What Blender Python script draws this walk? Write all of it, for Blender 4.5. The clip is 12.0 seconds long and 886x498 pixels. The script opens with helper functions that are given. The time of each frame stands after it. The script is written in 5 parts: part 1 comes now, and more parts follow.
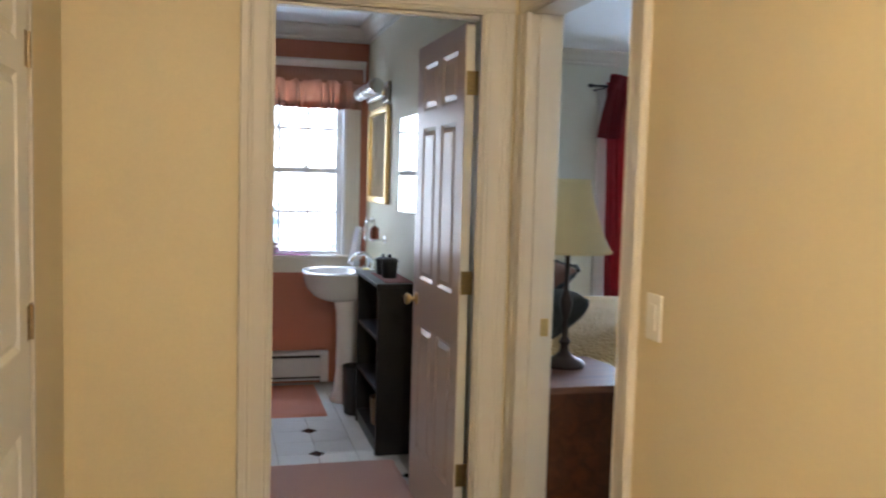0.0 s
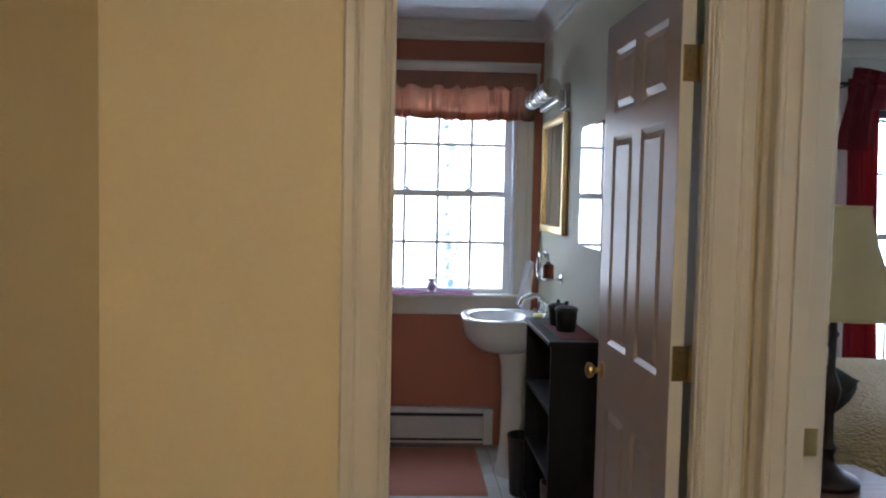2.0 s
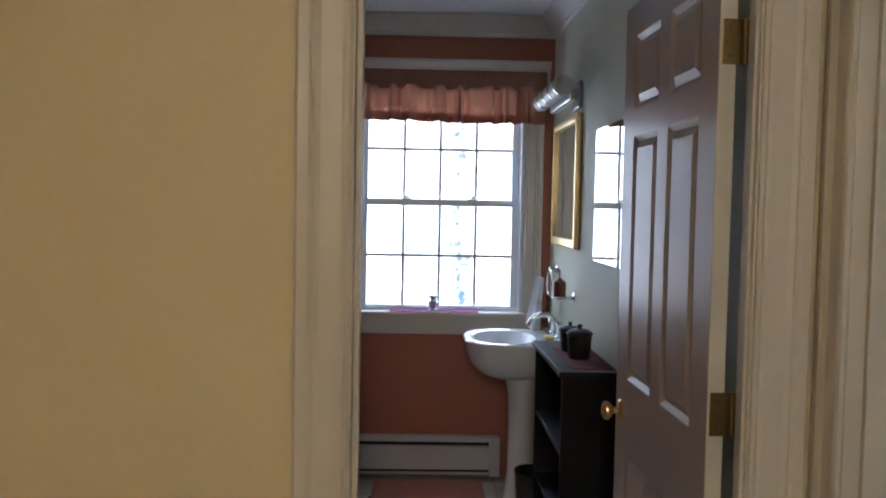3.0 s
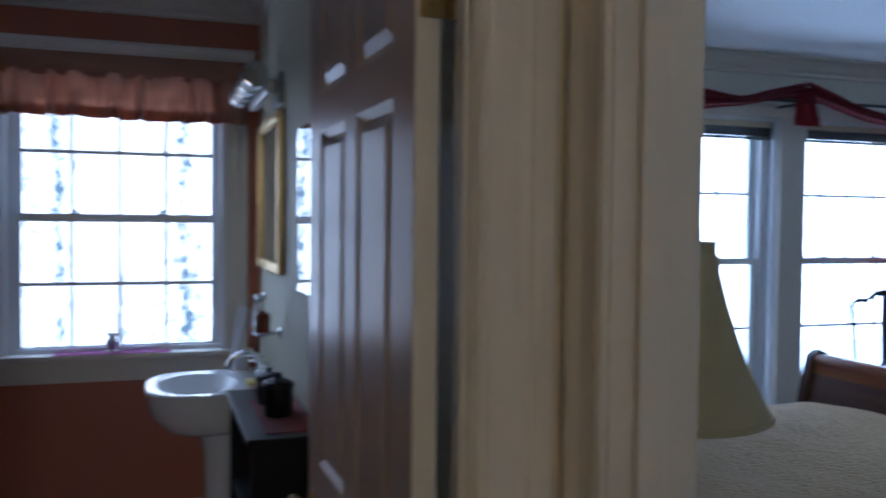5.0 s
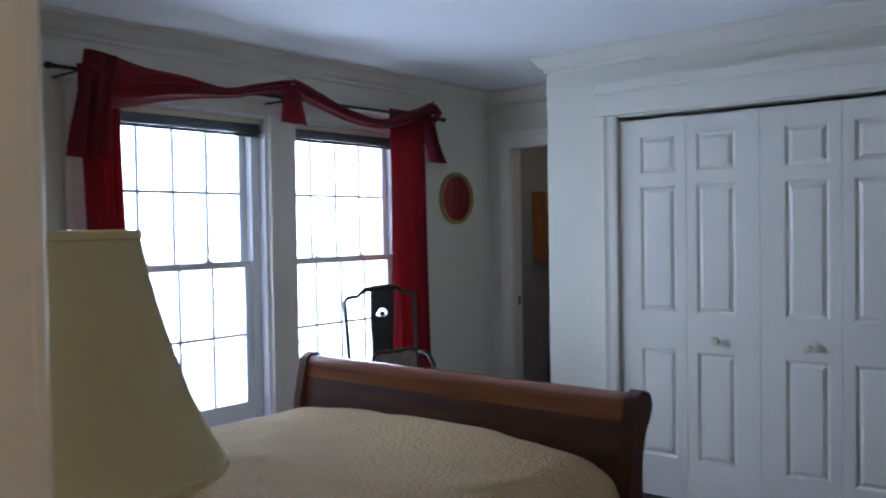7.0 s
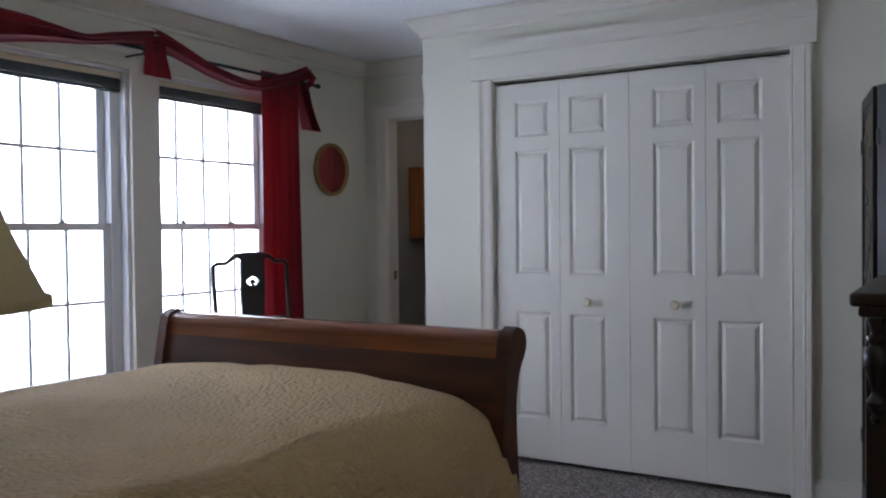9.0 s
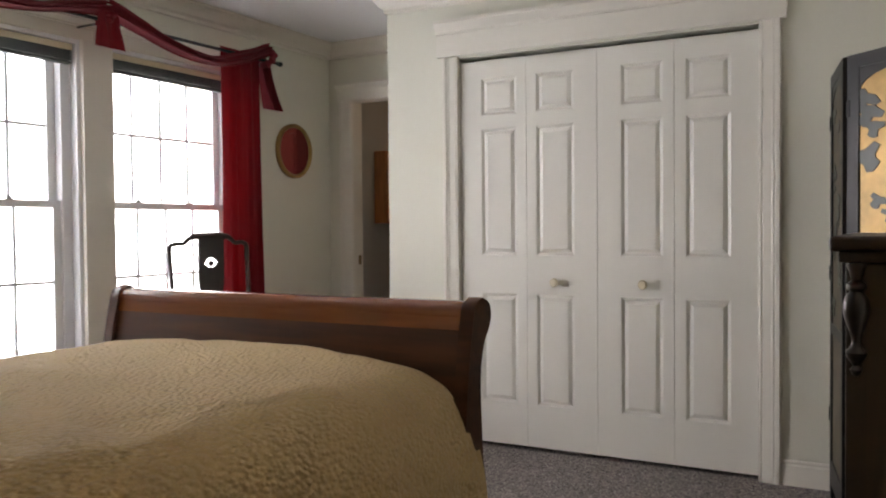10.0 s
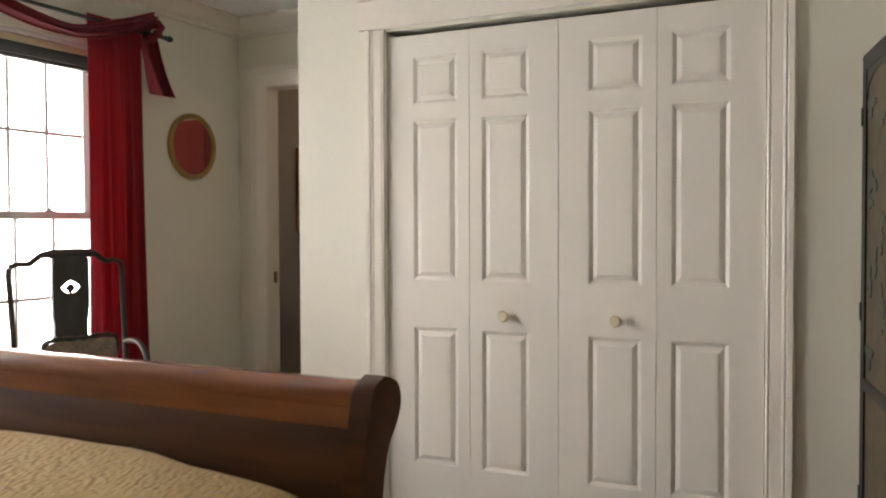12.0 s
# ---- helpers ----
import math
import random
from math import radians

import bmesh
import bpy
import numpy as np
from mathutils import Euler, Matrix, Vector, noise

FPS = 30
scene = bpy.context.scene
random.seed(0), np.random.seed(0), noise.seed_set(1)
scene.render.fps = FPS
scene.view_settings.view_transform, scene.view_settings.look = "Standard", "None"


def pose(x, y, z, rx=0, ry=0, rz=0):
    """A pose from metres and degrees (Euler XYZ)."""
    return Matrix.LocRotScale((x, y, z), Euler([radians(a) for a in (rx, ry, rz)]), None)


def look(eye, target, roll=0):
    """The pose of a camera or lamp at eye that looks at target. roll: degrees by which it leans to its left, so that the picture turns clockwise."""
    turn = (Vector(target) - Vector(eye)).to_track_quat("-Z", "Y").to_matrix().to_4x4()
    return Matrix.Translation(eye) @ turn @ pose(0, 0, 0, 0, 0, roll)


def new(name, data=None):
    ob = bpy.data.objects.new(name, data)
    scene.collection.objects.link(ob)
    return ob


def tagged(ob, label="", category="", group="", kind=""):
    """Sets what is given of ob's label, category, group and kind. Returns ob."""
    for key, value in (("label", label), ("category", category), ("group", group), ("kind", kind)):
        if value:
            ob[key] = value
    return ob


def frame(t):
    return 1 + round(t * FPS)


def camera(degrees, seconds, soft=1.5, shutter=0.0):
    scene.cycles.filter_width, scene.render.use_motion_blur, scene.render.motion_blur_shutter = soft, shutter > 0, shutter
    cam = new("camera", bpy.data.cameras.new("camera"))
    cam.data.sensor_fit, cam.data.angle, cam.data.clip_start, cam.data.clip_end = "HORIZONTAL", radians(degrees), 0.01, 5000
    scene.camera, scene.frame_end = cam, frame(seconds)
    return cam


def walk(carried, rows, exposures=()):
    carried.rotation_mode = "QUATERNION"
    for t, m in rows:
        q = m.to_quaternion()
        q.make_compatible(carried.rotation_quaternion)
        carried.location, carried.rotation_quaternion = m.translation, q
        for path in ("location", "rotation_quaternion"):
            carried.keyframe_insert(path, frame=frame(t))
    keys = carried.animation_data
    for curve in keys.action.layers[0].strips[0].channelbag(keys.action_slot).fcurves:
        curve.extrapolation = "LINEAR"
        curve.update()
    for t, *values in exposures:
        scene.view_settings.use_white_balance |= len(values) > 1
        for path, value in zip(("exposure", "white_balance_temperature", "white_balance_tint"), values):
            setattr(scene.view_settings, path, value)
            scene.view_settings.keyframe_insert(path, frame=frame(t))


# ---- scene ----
cam = camera(55.0, 12.0, soft=2.0, shutter=0.5)
PATH = [
    (0, (0.057, -0.183, 1.448), (0.564, 1.745, 1.289), 1.6),
    (0.5, (0.1, 0.068, 1.468), (0.453, 2.031, 1.314), 1.4),
    (0.8, (0.128, 0.197, 1.462), (0.395, 2.174, 1.312), 1.5),
    (1, (0.152, 0.304, 1.454), (0.369, 2.287, 1.308), 1.3),
    (1.5, (0.202, 0.544, 1.476), (0.331, 2.535, 1.34), 1.2),
    (2, (0.26, 0.795, 1.468), (0.351, 2.789, 1.349), 1.2),
    (2.5, (0.312, 1.013, 1.475), (0.378, 3.009, 1.367), 1.2),
    (2.7, (0.322, 1.088, 1.473), (0.378, 3.084, 1.372), 1.1),
    (4.3, (0.493, 1.621, 1.517), (0.734, 3.604, 1.42), 0.1),
    (4.5, (0.52, 1.69, 1.523), (0.885, 3.654, 1.429), 0.2),
    (5, (0.61, 1.808, 1.503), (1.248, 3.702, 1.436), 0.6),
    (5.5, (0.669, 1.928, 1.496), (1.683, 3.651, 1.443), 0.0),
    (6, (0.725, 1.976, 1.501), (2.018, 3.5, 1.445), -0.6),
    (6.5, (0.857, 2.055, 1.486), (2.314, 3.425, 1.429), -0.7),
    (7, (0.943, 2.081, 1.467), (2.486, 3.352, 1.418), -0.9),
    (7.5, (0.998, 2.11, 1.410), (2.602, 3.304, 1.373), -0.8),
    (9.5, (1.032, 2.122, 1.195), (2.76, 3.128, 1.147), -0.6),
    (10, (1.114, 2.152, 1.157), (2.86, 3.127, 1.106), -0.5),
    (10.5, (1.261, 2.238, 1.18), (3.028, 3.173, 1.121), -0.4),
    (11, (1.45, 2.311, 1.197), (3.233, 3.215, 1.137), -0.4),
    (11.5, (1.737, 2.397, 1.211), (3.529, 3.284, 1.149), -0.4),
    (12, (1.99, 2.478, 1.234), (3.784, 3.36, 1.179), -0.2),
]
EXPOSURE = [(0, 0.88, 5700, 12), (1, 0.58, 5550, 12), (2.5, 0.14, 5550, 13), (4.5, -0.42, 4900, 14), (5.0, -0.7, 4850, 15), (5.5, -0.45, 4950, 15), (6, 0.0, 5600, 17), (6.5, 0.0, 5600, 17), (7.2, -0.3, 5700, 17), (7.7, -0.42, 5800, 18), (9.5, 0.08, 7000, 22), (10.5, 0.54, 8700, 22), (12, 0.55, 8900, 22)]
walk(cam, [(t, look(eye, target, roll)) for t, eye, target, roll in PATH], EXPOSURE)

# ---- world and lights ----
world = bpy.data.worlds.new("world")
scene.world = world
world.use_nodes = True
wn = world.node_tree
sky = wn.nodes.new("ShaderNodeTexSky")
sky.sky_type, sky.sun_disc, sky.sun_elevation, sky.sun_rotation = "NISHITA", False, radians(48), radians(200)
wn.links.new(sky.outputs["Color"], wn.nodes["Background"].inputs["Color"])
wn.nodes["Background"].inputs["Strength"].default_value = 0.12


def lamp(name, kind, m, energy, colour, **more):
    data = bpy.data.lights.new(name, kind)
    data.energy, data.color = energy, colour
    if kind == "AREA":
        data.shape, data.size, data.size_y = "RECTANGLE", more["size"], more["size_y"]
    elif kind == "SUN":
        data.angle = more["angle"]
    else:
        data.shadow_soft_size = more["radius"]
    ob = new(name, data)
    ob.matrix_world = m
    return ob


SUN = lamp("sun", "SUN", look((-2, -6, 9), (0, 0, 0)), 2.5, (1.0, 0.94, 0.85), angle=radians(0.5))
DAY = (0.66, 0.82, 1.0)
# daylight of the sky before the three window openings
lamp("window_light_bath", "AREA", look((0.45, 6.55, 2.75), (0.45, 4.6, 1.0)), 46, DAY, size=1.6, size_y=0.9)
# light thrown up by the bright ground below the bathroom window
lamp("ground_bounce_bath", "AREA", look((0.45, 6.65, 0.25), (0.45, 4.6, 2.3)), 34, DAY, size=1.6, size_y=0.6)
lamp("window_light_bed", "AREA", look((3.35, 6.20, 1.28), (3.35, 0.0, 2.8)), 56, DAY, size=1.2, size_y=1.85)
lamp("window_light_bed", "AREA", look((4.60, 6.20, 1.28), (4.60, 0.0, 2.8)), 60, DAY, size=1.3, size_y=1.85)
# the hall's warm ceiling lamp, behind the walk
lamp("hall_light", "POINT", pose(0.35, -0.75, 2.25), 48, (1.0, 0.86, 0.64), radius=0.12)
# weak warm fill added to the bedroom, not a lamp of the room
lamp("bedroom_fill", "POINT", pose(2.3, 1.75, 2.2), 1.4, (1.0, 0.84, 0.62), radius=0.15)


# the lit lamp of the small room beyond the bedroom
lamp("next_room_light", "POINT", pose(6.75, 4.55, 2.18), 2, (1.0, 0.84, 0.62), radius=0.1)


# ---- materials ----
def material(name, colour, rough=0.6, metal=0.0, grain=40.0, vary=0.08, bump=0.1, stains=2.0, **more):
    """Base colour with variation at two scales and fine relief."""
    m = bpy.data.materials.new(name)
    m.use_nodes = True
    n, l = m.node_tree.nodes, m.node_tree.links
    b = n["Principled BSDF"]
    co = n.new("ShaderNodeTexCoord")
    fine, wide = n.new("ShaderNodeTexNoise"), n.new("ShaderNodeTexNoise")
    fine.inputs["Scale"].default_value, wide.inputs["Scale"].default_value = grain, stains
    fine.inputs["Detail"].default_value, wide.inputs["Detail"].default_value = 4.0, 3.0
    l.new(co.outputs["Object"], fine.inputs["Vector"])
    l.new(co.outputs["Object"], wide.inputs["Vector"])
    mix = n.new("ShaderNodeMix")
    mix.inputs[0].default_value = 0.5
    l.new(fine.outputs["Fac"], mix.inputs[2])
    l.new(wide.outputs["Fac"], mix.inputs[3])
    ramp = n.new("ShaderNodeValToRGB")
    ramp.color_ramp.elements[0].position, ramp.color_ramp.elements[1].position = 0.3, 0.7
    dark = tuple(c * (1 - vary) for c in colour)
    light = tuple(min(1.0, c * (1 + vary)) for c in colour)
    ramp.color_ramp.elements[0].color, ramp.color_ramp.elements[1].color = (*dark, 1), (*light, 1)
    l.new(mix.outputs[0], ramp.inputs["Fac"])
    l.new(ramp.outputs["Color"], b.inputs["Base Color"])
    b.inputs["Roughness"].default_value, b.inputs["Metallic"].default_value = rough, metal
    bp = n.new("ShaderNodeBump")
    bp.inputs["Strength"].default_value, bp.inputs["Distance"].default_value = bump, more.get("depth", 0.002)
    l.new(fine.outputs["Fac"], bp.inputs["Height"])
    l.new(bp.outputs["Normal"], b.inputs["Normal"])
    for key in ("Transmission Weight", "Sheen Weight", "Coat Weight", "Specular IOR Level", "Subsurface Weight"):
        if key in more:
            b.inputs[key].default_value = more[key]
    return m


def wood(name, dark, light, scale=(2.0, 30.0, 30.0), rough=0.35, coat=0.2, gloss=0.5):
    m = material(name, light, rough, grain=60, vary=0.1, bump=0.05, **{"Coat Weight": coat, "Specular IOR Level": gloss})
    n, l = m.node_tree.nodes, m.node_tree.links
    co, mp, wv, rp = n.new("ShaderNodeTexCoord"), n.new("ShaderNodeMapping"), n.new("ShaderNodeTexNoise"), n.new("ShaderNodeValToRGB")
    mp.inputs["Scale"].default_value = scale
    wv.inputs["Scale"].default_value, wv.inputs["Detail"].default_value, wv.inputs["Distortion"].default_value = 1.6, 6.0, 0.6
    rp.color_ramp.elements[0].color, rp.color_ramp.elements[1].color = (*dark, 1), (*light, 1)
    rp.color_ramp.elements[0].position, rp.color_ramp.elements[1].position = 0.3, 0.72
    l.new(co.outputs["Object"], mp.inputs["Vector"])
    l.new(mp.outputs["Vector"], wv.inputs["Vector"])
    l.new(wv.outputs["Fac"], rp.inputs["Fac"])
    l.new(rp.outputs["Color"], n["Principled BSDF"].inputs["Base Color"])
    return m


def cloth(name, colour, weave=260.0, bump=0.4, through_light=0.0, vary=0.12, depth=0.002, glowing=1.5):
    m = material(name, colour, 0.9, grain=weave, vary=vary, bump=bump, depth=depth, **{"Sheen Weight": 0.08})
    if through_light:
        n, l = m.node_tree.nodes, m.node_tree.links
        t, mx = n.new("ShaderNodeBsdfTranslucent"), n.new("ShaderNodeMixShader")
        t.inputs["Color"].default_value = (*[min(1, c * glowing) for c in colour], 1)
        mx.inputs["Fac"].default_value = through_light
        l.new(n["Principled BSDF"].outputs[0], mx.inputs[1])
        l.new(t.outputs[0], mx.inputs[2])
        l.new(mx.outputs[0], n["Material Output"].inputs["Surface"])
    return m


def glow(name, colour, strength):
    m = bpy.data.materials.new(name)
    m.use_nodes = True
    b = m.node_tree.nodes["Principled BSDF"]
    b.inputs["Base Color"].default_value = b.inputs["Emission Color"].default_value = (*colour, 1)
    b.inputs["Emission Strength"].default_value = strength
    return m


def carpet_material():
    """Cut pile of mixed grey and brown yarns."""
    m = material("speckled_grey_carpet", (0.20, 0.17, 0.155), 0.95, grain=160, vary=0.4, bump=0.9, depth=0.006)
    n, l = m.node_tree.nodes, m.node_tree.links
    co, vo, rp = n.new("ShaderNodeTexCoord"), n.new("ShaderNodeTexVoronoi"), n.new("ShaderNodeValToRGB")
    vo.inputs["Scale"].default_value = 150.0
    rp.color_ramp.interpolation = "CONSTANT"
    for pos, c in ((0.0, (0.05, 0.04, 0.04)), (0.3, (0.17, 0.14, 0.125)), (0.62, (0.30, 0.26, 0.235)), (0.88, (0.46, 0.42, 0.39))):
        e = rp.color_ramp.elements.new(pos)
        e.color = (*c, 1)
    l.new(co.outputs["Object"], vo.inputs["Vector"])
    l.new(vo.outputs["Color"], rp.inputs["Fac"])
    l.new(rp.outputs["Color"], n["Principled BSDF"].inputs["Base Color"])
    return m


HALL_PAINT = material("tan_wall_paint", (0.67, 0.56, 0.35), 0.55, grain=90, vary=0.03, bump=0.06)
CREAM_PAINT = material("cream_wall_paint", (0.70, 0.68, 0.58), 0.6, grain=90, vary=0.02, bump=0.06)
BATH_PAINT = material("pale_green_gloss_paint", (0.70, 0.68, 0.50), 0.55, grain=90, vary=0.02, bump=0.04)
TERRA_PAINT = material("terracotta_wall_paint", (0.46, 0.165, 0.095), 0.6, grain=90, vary=0.05, bump=0.06)
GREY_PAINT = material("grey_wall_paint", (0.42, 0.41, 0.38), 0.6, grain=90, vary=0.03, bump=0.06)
CEILING = material("ceiling_paint", (0.84, 0.84, 0.84), 0.75, grain=120, vary=0.02, bump=0.1)
TRIM = material("white_trim_paint", (0.74, 0.70, 0.62), 0.38, grain=30, vary=0.02, bump=0.0)
# window white raised and tinted blue: the sky's light on it is in the colour
SKYLIT_SASH = material("white_sash_skylit", (0.82, 0.83, 0.85), 0.35, grain=30, vary=0.02, bump=0.0)
HALL_TRIM = material("aged_offwhite_trim_paint", (0.60, 0.545, 0.46), 0.42, grain=30, vary=0.02, bump=0.0)
DOOR_WHITE = material("white_door_paint", (0.74, 0.71, 0.64), 0.42, grain=160, vary=0.025, bump=0.12)
DOOR_MAUVE = material("glossy_door_paint", (0.50, 0.39, 0.33), 0.31, grain=60, vary=0.04, bump=0.03, **{"Coat Weight": 0.03})
HINGE_BRASS = material("aged_hinge_brass", (0.34, 0.25, 0.11), 0.38, 1.0, grain=120, vary=0.2, bump=0.08)
BRASS = material("brass", (0.62, 0.44, 0.19), 0.3, 1.0, grain=120, vary=0.12, bump=0.05)
OLD_BRASS = material("antique_brass", (0.28, 0.21, 0.12), 0.4, 1.0, grain=120, vary=0.2, bump=0.1)
GOLD = material("gilt_frame", (0.74, 0.57, 0.27), 0.35, 0.9, grain=80, vary=0.15, bump=0.1)
CHROME = material("chrome", (0.75, 0.76, 0.78), 0.12, 1.0, vary=0.03, bump=0.0)
PORCELAIN = material("white_porcelain", (0.82, 0.82, 0.82), 0.08, vary=0.02, bump=0.0, **{"Coat Weight": 0.5})
BLACK_WOOD = material("black_painted_wood", (0.008, 0.008, 0.009), 0.4, grain=70, vary=0.3, bump=0.1, **{"Specular IOR Level": 0.3})
BLACK_PLASTIC = material("black_plastic", (0.012, 0.012, 0.013), 0.45, vary=0.2)
# one cherry wood in two tones: shade in the first colour, light in the second
CHERRY_SHADED = wood("cherry_wood_shaded", (0.050, 0.016, 0.005), (0.105, 0.034, 0.010), (14.0, 1.2, 14.0), 0.42, 0.04, 0.3)
CHERRY_LIT = wood("cherry_wood_lit", (0.17, 0.050, 0.015), (0.29, 0.095, 0.028), (14.0, 1.0, 14.0), 0.27, 0.35)
CHERRY_TOP = wood("cherry_top", (0.10, 0.035, 0.018), (0.19, 0.075, 0.036), (3.0, 30.0, 30.0), 0.46, 0.0)
DARK_WOOD = wood("dark_carved_oak", (0.010, 0.006, 0.004), (0.030, 0.015, 0.009), (30.0, 30.0, 2.0), 0.4, 0.15)
EBONY = wood("blackened_rosewood", (0.010, 0.006, 0.006), (0.025, 0.014, 0.012), (30.0, 30.0, 3.0), 0.32, 0.15)
ORANGE_WOOD = wood("orange_pine", (0.32, 0.11, 0.03), (0.52, 0.20, 0.06), (30.0, 30.0, 2.0), 0.4, 0.2)
CARPET = carpet_material()
TILE = material("white_floor_tile", (0.74, 0.73, 0.70), 0.22, grain=30, vary=0.04, bump=0.02)
TILE_BLACK = material("black_diamond_tile", (0.02, 0.02, 0.022), 0.2, vary=0.2, bump=0.02)
GROUT = material("grey_grout", (0.42, 0.40, 0.37), 0.9, vary=0.1, bump=0.3)
RUG = cloth("peach_bath_rug", (0.62, 0.24, 0.15), 220, 1.0, depth=0.01)
RED_CLOTH = cloth("red_sheer_fabric", (0.19, 0.017, 0.024), 300, 0.25, 0.42, glowing=2.2)
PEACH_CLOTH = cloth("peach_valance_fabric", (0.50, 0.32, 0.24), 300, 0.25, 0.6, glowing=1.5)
# same peach fabric, darkened in its colour where no window backlights it
UNLIT_PEACH_CLOTH = cloth("unlit_peach_fabric", (0.36, 0.185, 0.125), 300, 0.25)
BROWN_CLOTH = cloth("terracotta_shower_curtain", (0.20, 0.066, 0.032), 260, 0.3)
SHADE_CLOTH = cloth("cream_lampshade_silk", (0.70, 0.60, 0.36), 300, 0.2, 0.35, 0.06)
GREEN_CLOTH = cloth("dark_green_cushion_fabric", (0.035, 0.035, 0.028), 220, 0.4)
STRIPE_CLOTH = cloth("brown_striped_fabric", (0.16, 0.07, 0.045), 160, 0.5)
TOWEL = cloth("lilac_white_towel", (0.78, 0.76, 0.80), 320, 0.8, 0.0, depth=0.005)
PURPLE = cloth("purple_runner", (0.30, 0.06, 0.22), 260, 0.4)
RED_MAT = cloth("red_placemat", (0.16, 0.014, 0.018), 260, 0.5)
SWITCH = material("white_switch_plastic", (0.80, 0.76, 0.67), 0.3, vary=0.02, bump=0.02)
IVORY = material("ivory_plastic", (0.70, 0.62, 0.45), 0.35, vary=0.03, bump=0.02)
HEATER = material("white_heater_enamel", (0.66, 0.66, 0.66), 0.4, vary=0.04, bump=0.02)
LACE = material("grey_green_blind", (0.045, 0.055, 0.05), 0.7, grain=150, vary=0.2, bump=0.3)
CANDLE = material("amber_soap", (0.25, 0.07, 0.04), 0.15, vary=0.1, **{"Transmission Weight": 0.3})
SOAP = material("yellow_soap", (0.72, 0.62, 0.20), 0.4, vary=0.04)
FROST = material("frosted_lamp_glass", (0.75, 0.75, 0.74), 0.35, vary=0.03, bump=0.02, **{"Transmission Weight": 0.25})
STEEL = material("brushed_nickel", (0.55, 0.55, 0.54), 0.3, 1.0, grain=200, vary=0.08, bump=0.05)
BRICK_BROWN = material("brown_lamp_bronze", (0.05, 0.032, 0.025), 0.35, 0.6, vary=0.2)

GLASS = material("window_glass", (1, 1, 1), 0.0, vary=0.0, bump=0.0, **{"Transmission Weight": 1.0})
MIRROR = material("mirror_silver", (0.92, 0.93, 0.93), 0.015, 1.0, vary=0.0, bump=0.0)


def spread_material():
    """Matelasse bedspread: short quilted ripples over a soft grain."""
    m = cloth("tan_matelasse_bedspread", (0.60, 0.42, 0.205), 220, 0.25, vary=0.16)
    n, l = m.node_tree.nodes, m.node_tree.links
    co, mp, vo, bp = n.new("ShaderNodeTexCoord"), n.new("ShaderNodeMapping"), n.new("ShaderNodeTexVoronoi"), n.new("ShaderNodeBump")
    mp.inputs["Scale"].default_value = (66.0, 112.0, 85.0)
    vo.feature = "SMOOTH_F1"
    vo.inputs["Scale"].default_value = 1.0
    bp.inputs["Strength"].default_value, bp.inputs["Distance"].default_value = 1.0, 0.015
    bp.invert = True
    l.new(co.outputs["Object"], mp.inputs["Vector"])
    l.new(mp.outputs["Vector"], vo.inputs["Vector"])
    l.new(vo.outputs["Distance"], bp.inputs["Height"])
    l.new(n["Bump"].outputs["Normal"], bp.inputs["Normal"])
    l.new(bp.outputs["Normal"], n["Principled BSDF"].inputs["Normal"])
    return m


def screen_material():
    """Gold lacquer with worn patches."""
    m = material("worn_gold_lacquer", (0.38, 0.22, 0.055), 0.35, 0.25, grain=25, vary=0.3, bump=0.15, stains=6)
    return m


SPREAD = spread_material()
LACQUER = screen_material()
OLD_LACQUER = material("aged_brown_lacquer", (0.065, 0.046, 0.025), 0.45, grain=18, vary=0.6, bump=0.2, stains=9)
DARK_PAINT = material("dark_green_lacquer_figures", (0.018, 0.026, 0.018), 0.4, vary=0.3)


# ---- mesh helpers ----
def add_box(bm, lo, hi):
    v = [bm.verts.new((x, y, z)) for x in (lo[0], hi[0]) for y in (lo[1], hi[1]) for z in (lo[2], hi[2])]
    for f in ((0, 1, 3, 2), (4, 6, 7, 5), (0, 4, 5, 1), (2, 3, 7, 6), (0, 2, 6, 4), (1, 5, 7, 3)):
        bm.faces.new([v[i] for i in f])
    return bm


def box(lo, hi, bevel=0.0, segments=2):
    bm = add_box(bmesh.new(), lo, hi)
    if bevel:
        bmesh.ops.bevel(bm, geom=bm.edges[:], offset=bevel, segments=segments, profile=0.6, affect="EDGES")
    return bm


def boxes(*pairs):
    bm = bmesh.new()
    for lo, hi in pairs:
        add_box(bm, lo, hi)
    return bm


def lathe(profile, steps=32, squash=1.0, offset=(0, 0, 0)):
    """Turned body round z from (radius, height) pairs."""
    bm = bmesh.new()
    rings = []
    for r, z in profile:
        rings.append([bm.verts.new((offset[0] + r * math.cos(2 * math.pi * i / steps), offset[1] + squash * r * math.sin(2 * math.pi * i / steps), offset[2] + z)) for i in range(steps)])
    for a, b in zip(rings, rings[1:]):
        for i in range(steps):
            bm.faces.new((a[i], a[(i + 1) % steps], b[(i + 1) % steps], b[i]))
    for ring, flip in ((rings[0], True), (rings[-1], False)):
        bm.faces.new(ring[::-1] if flip else ring)
    return bm


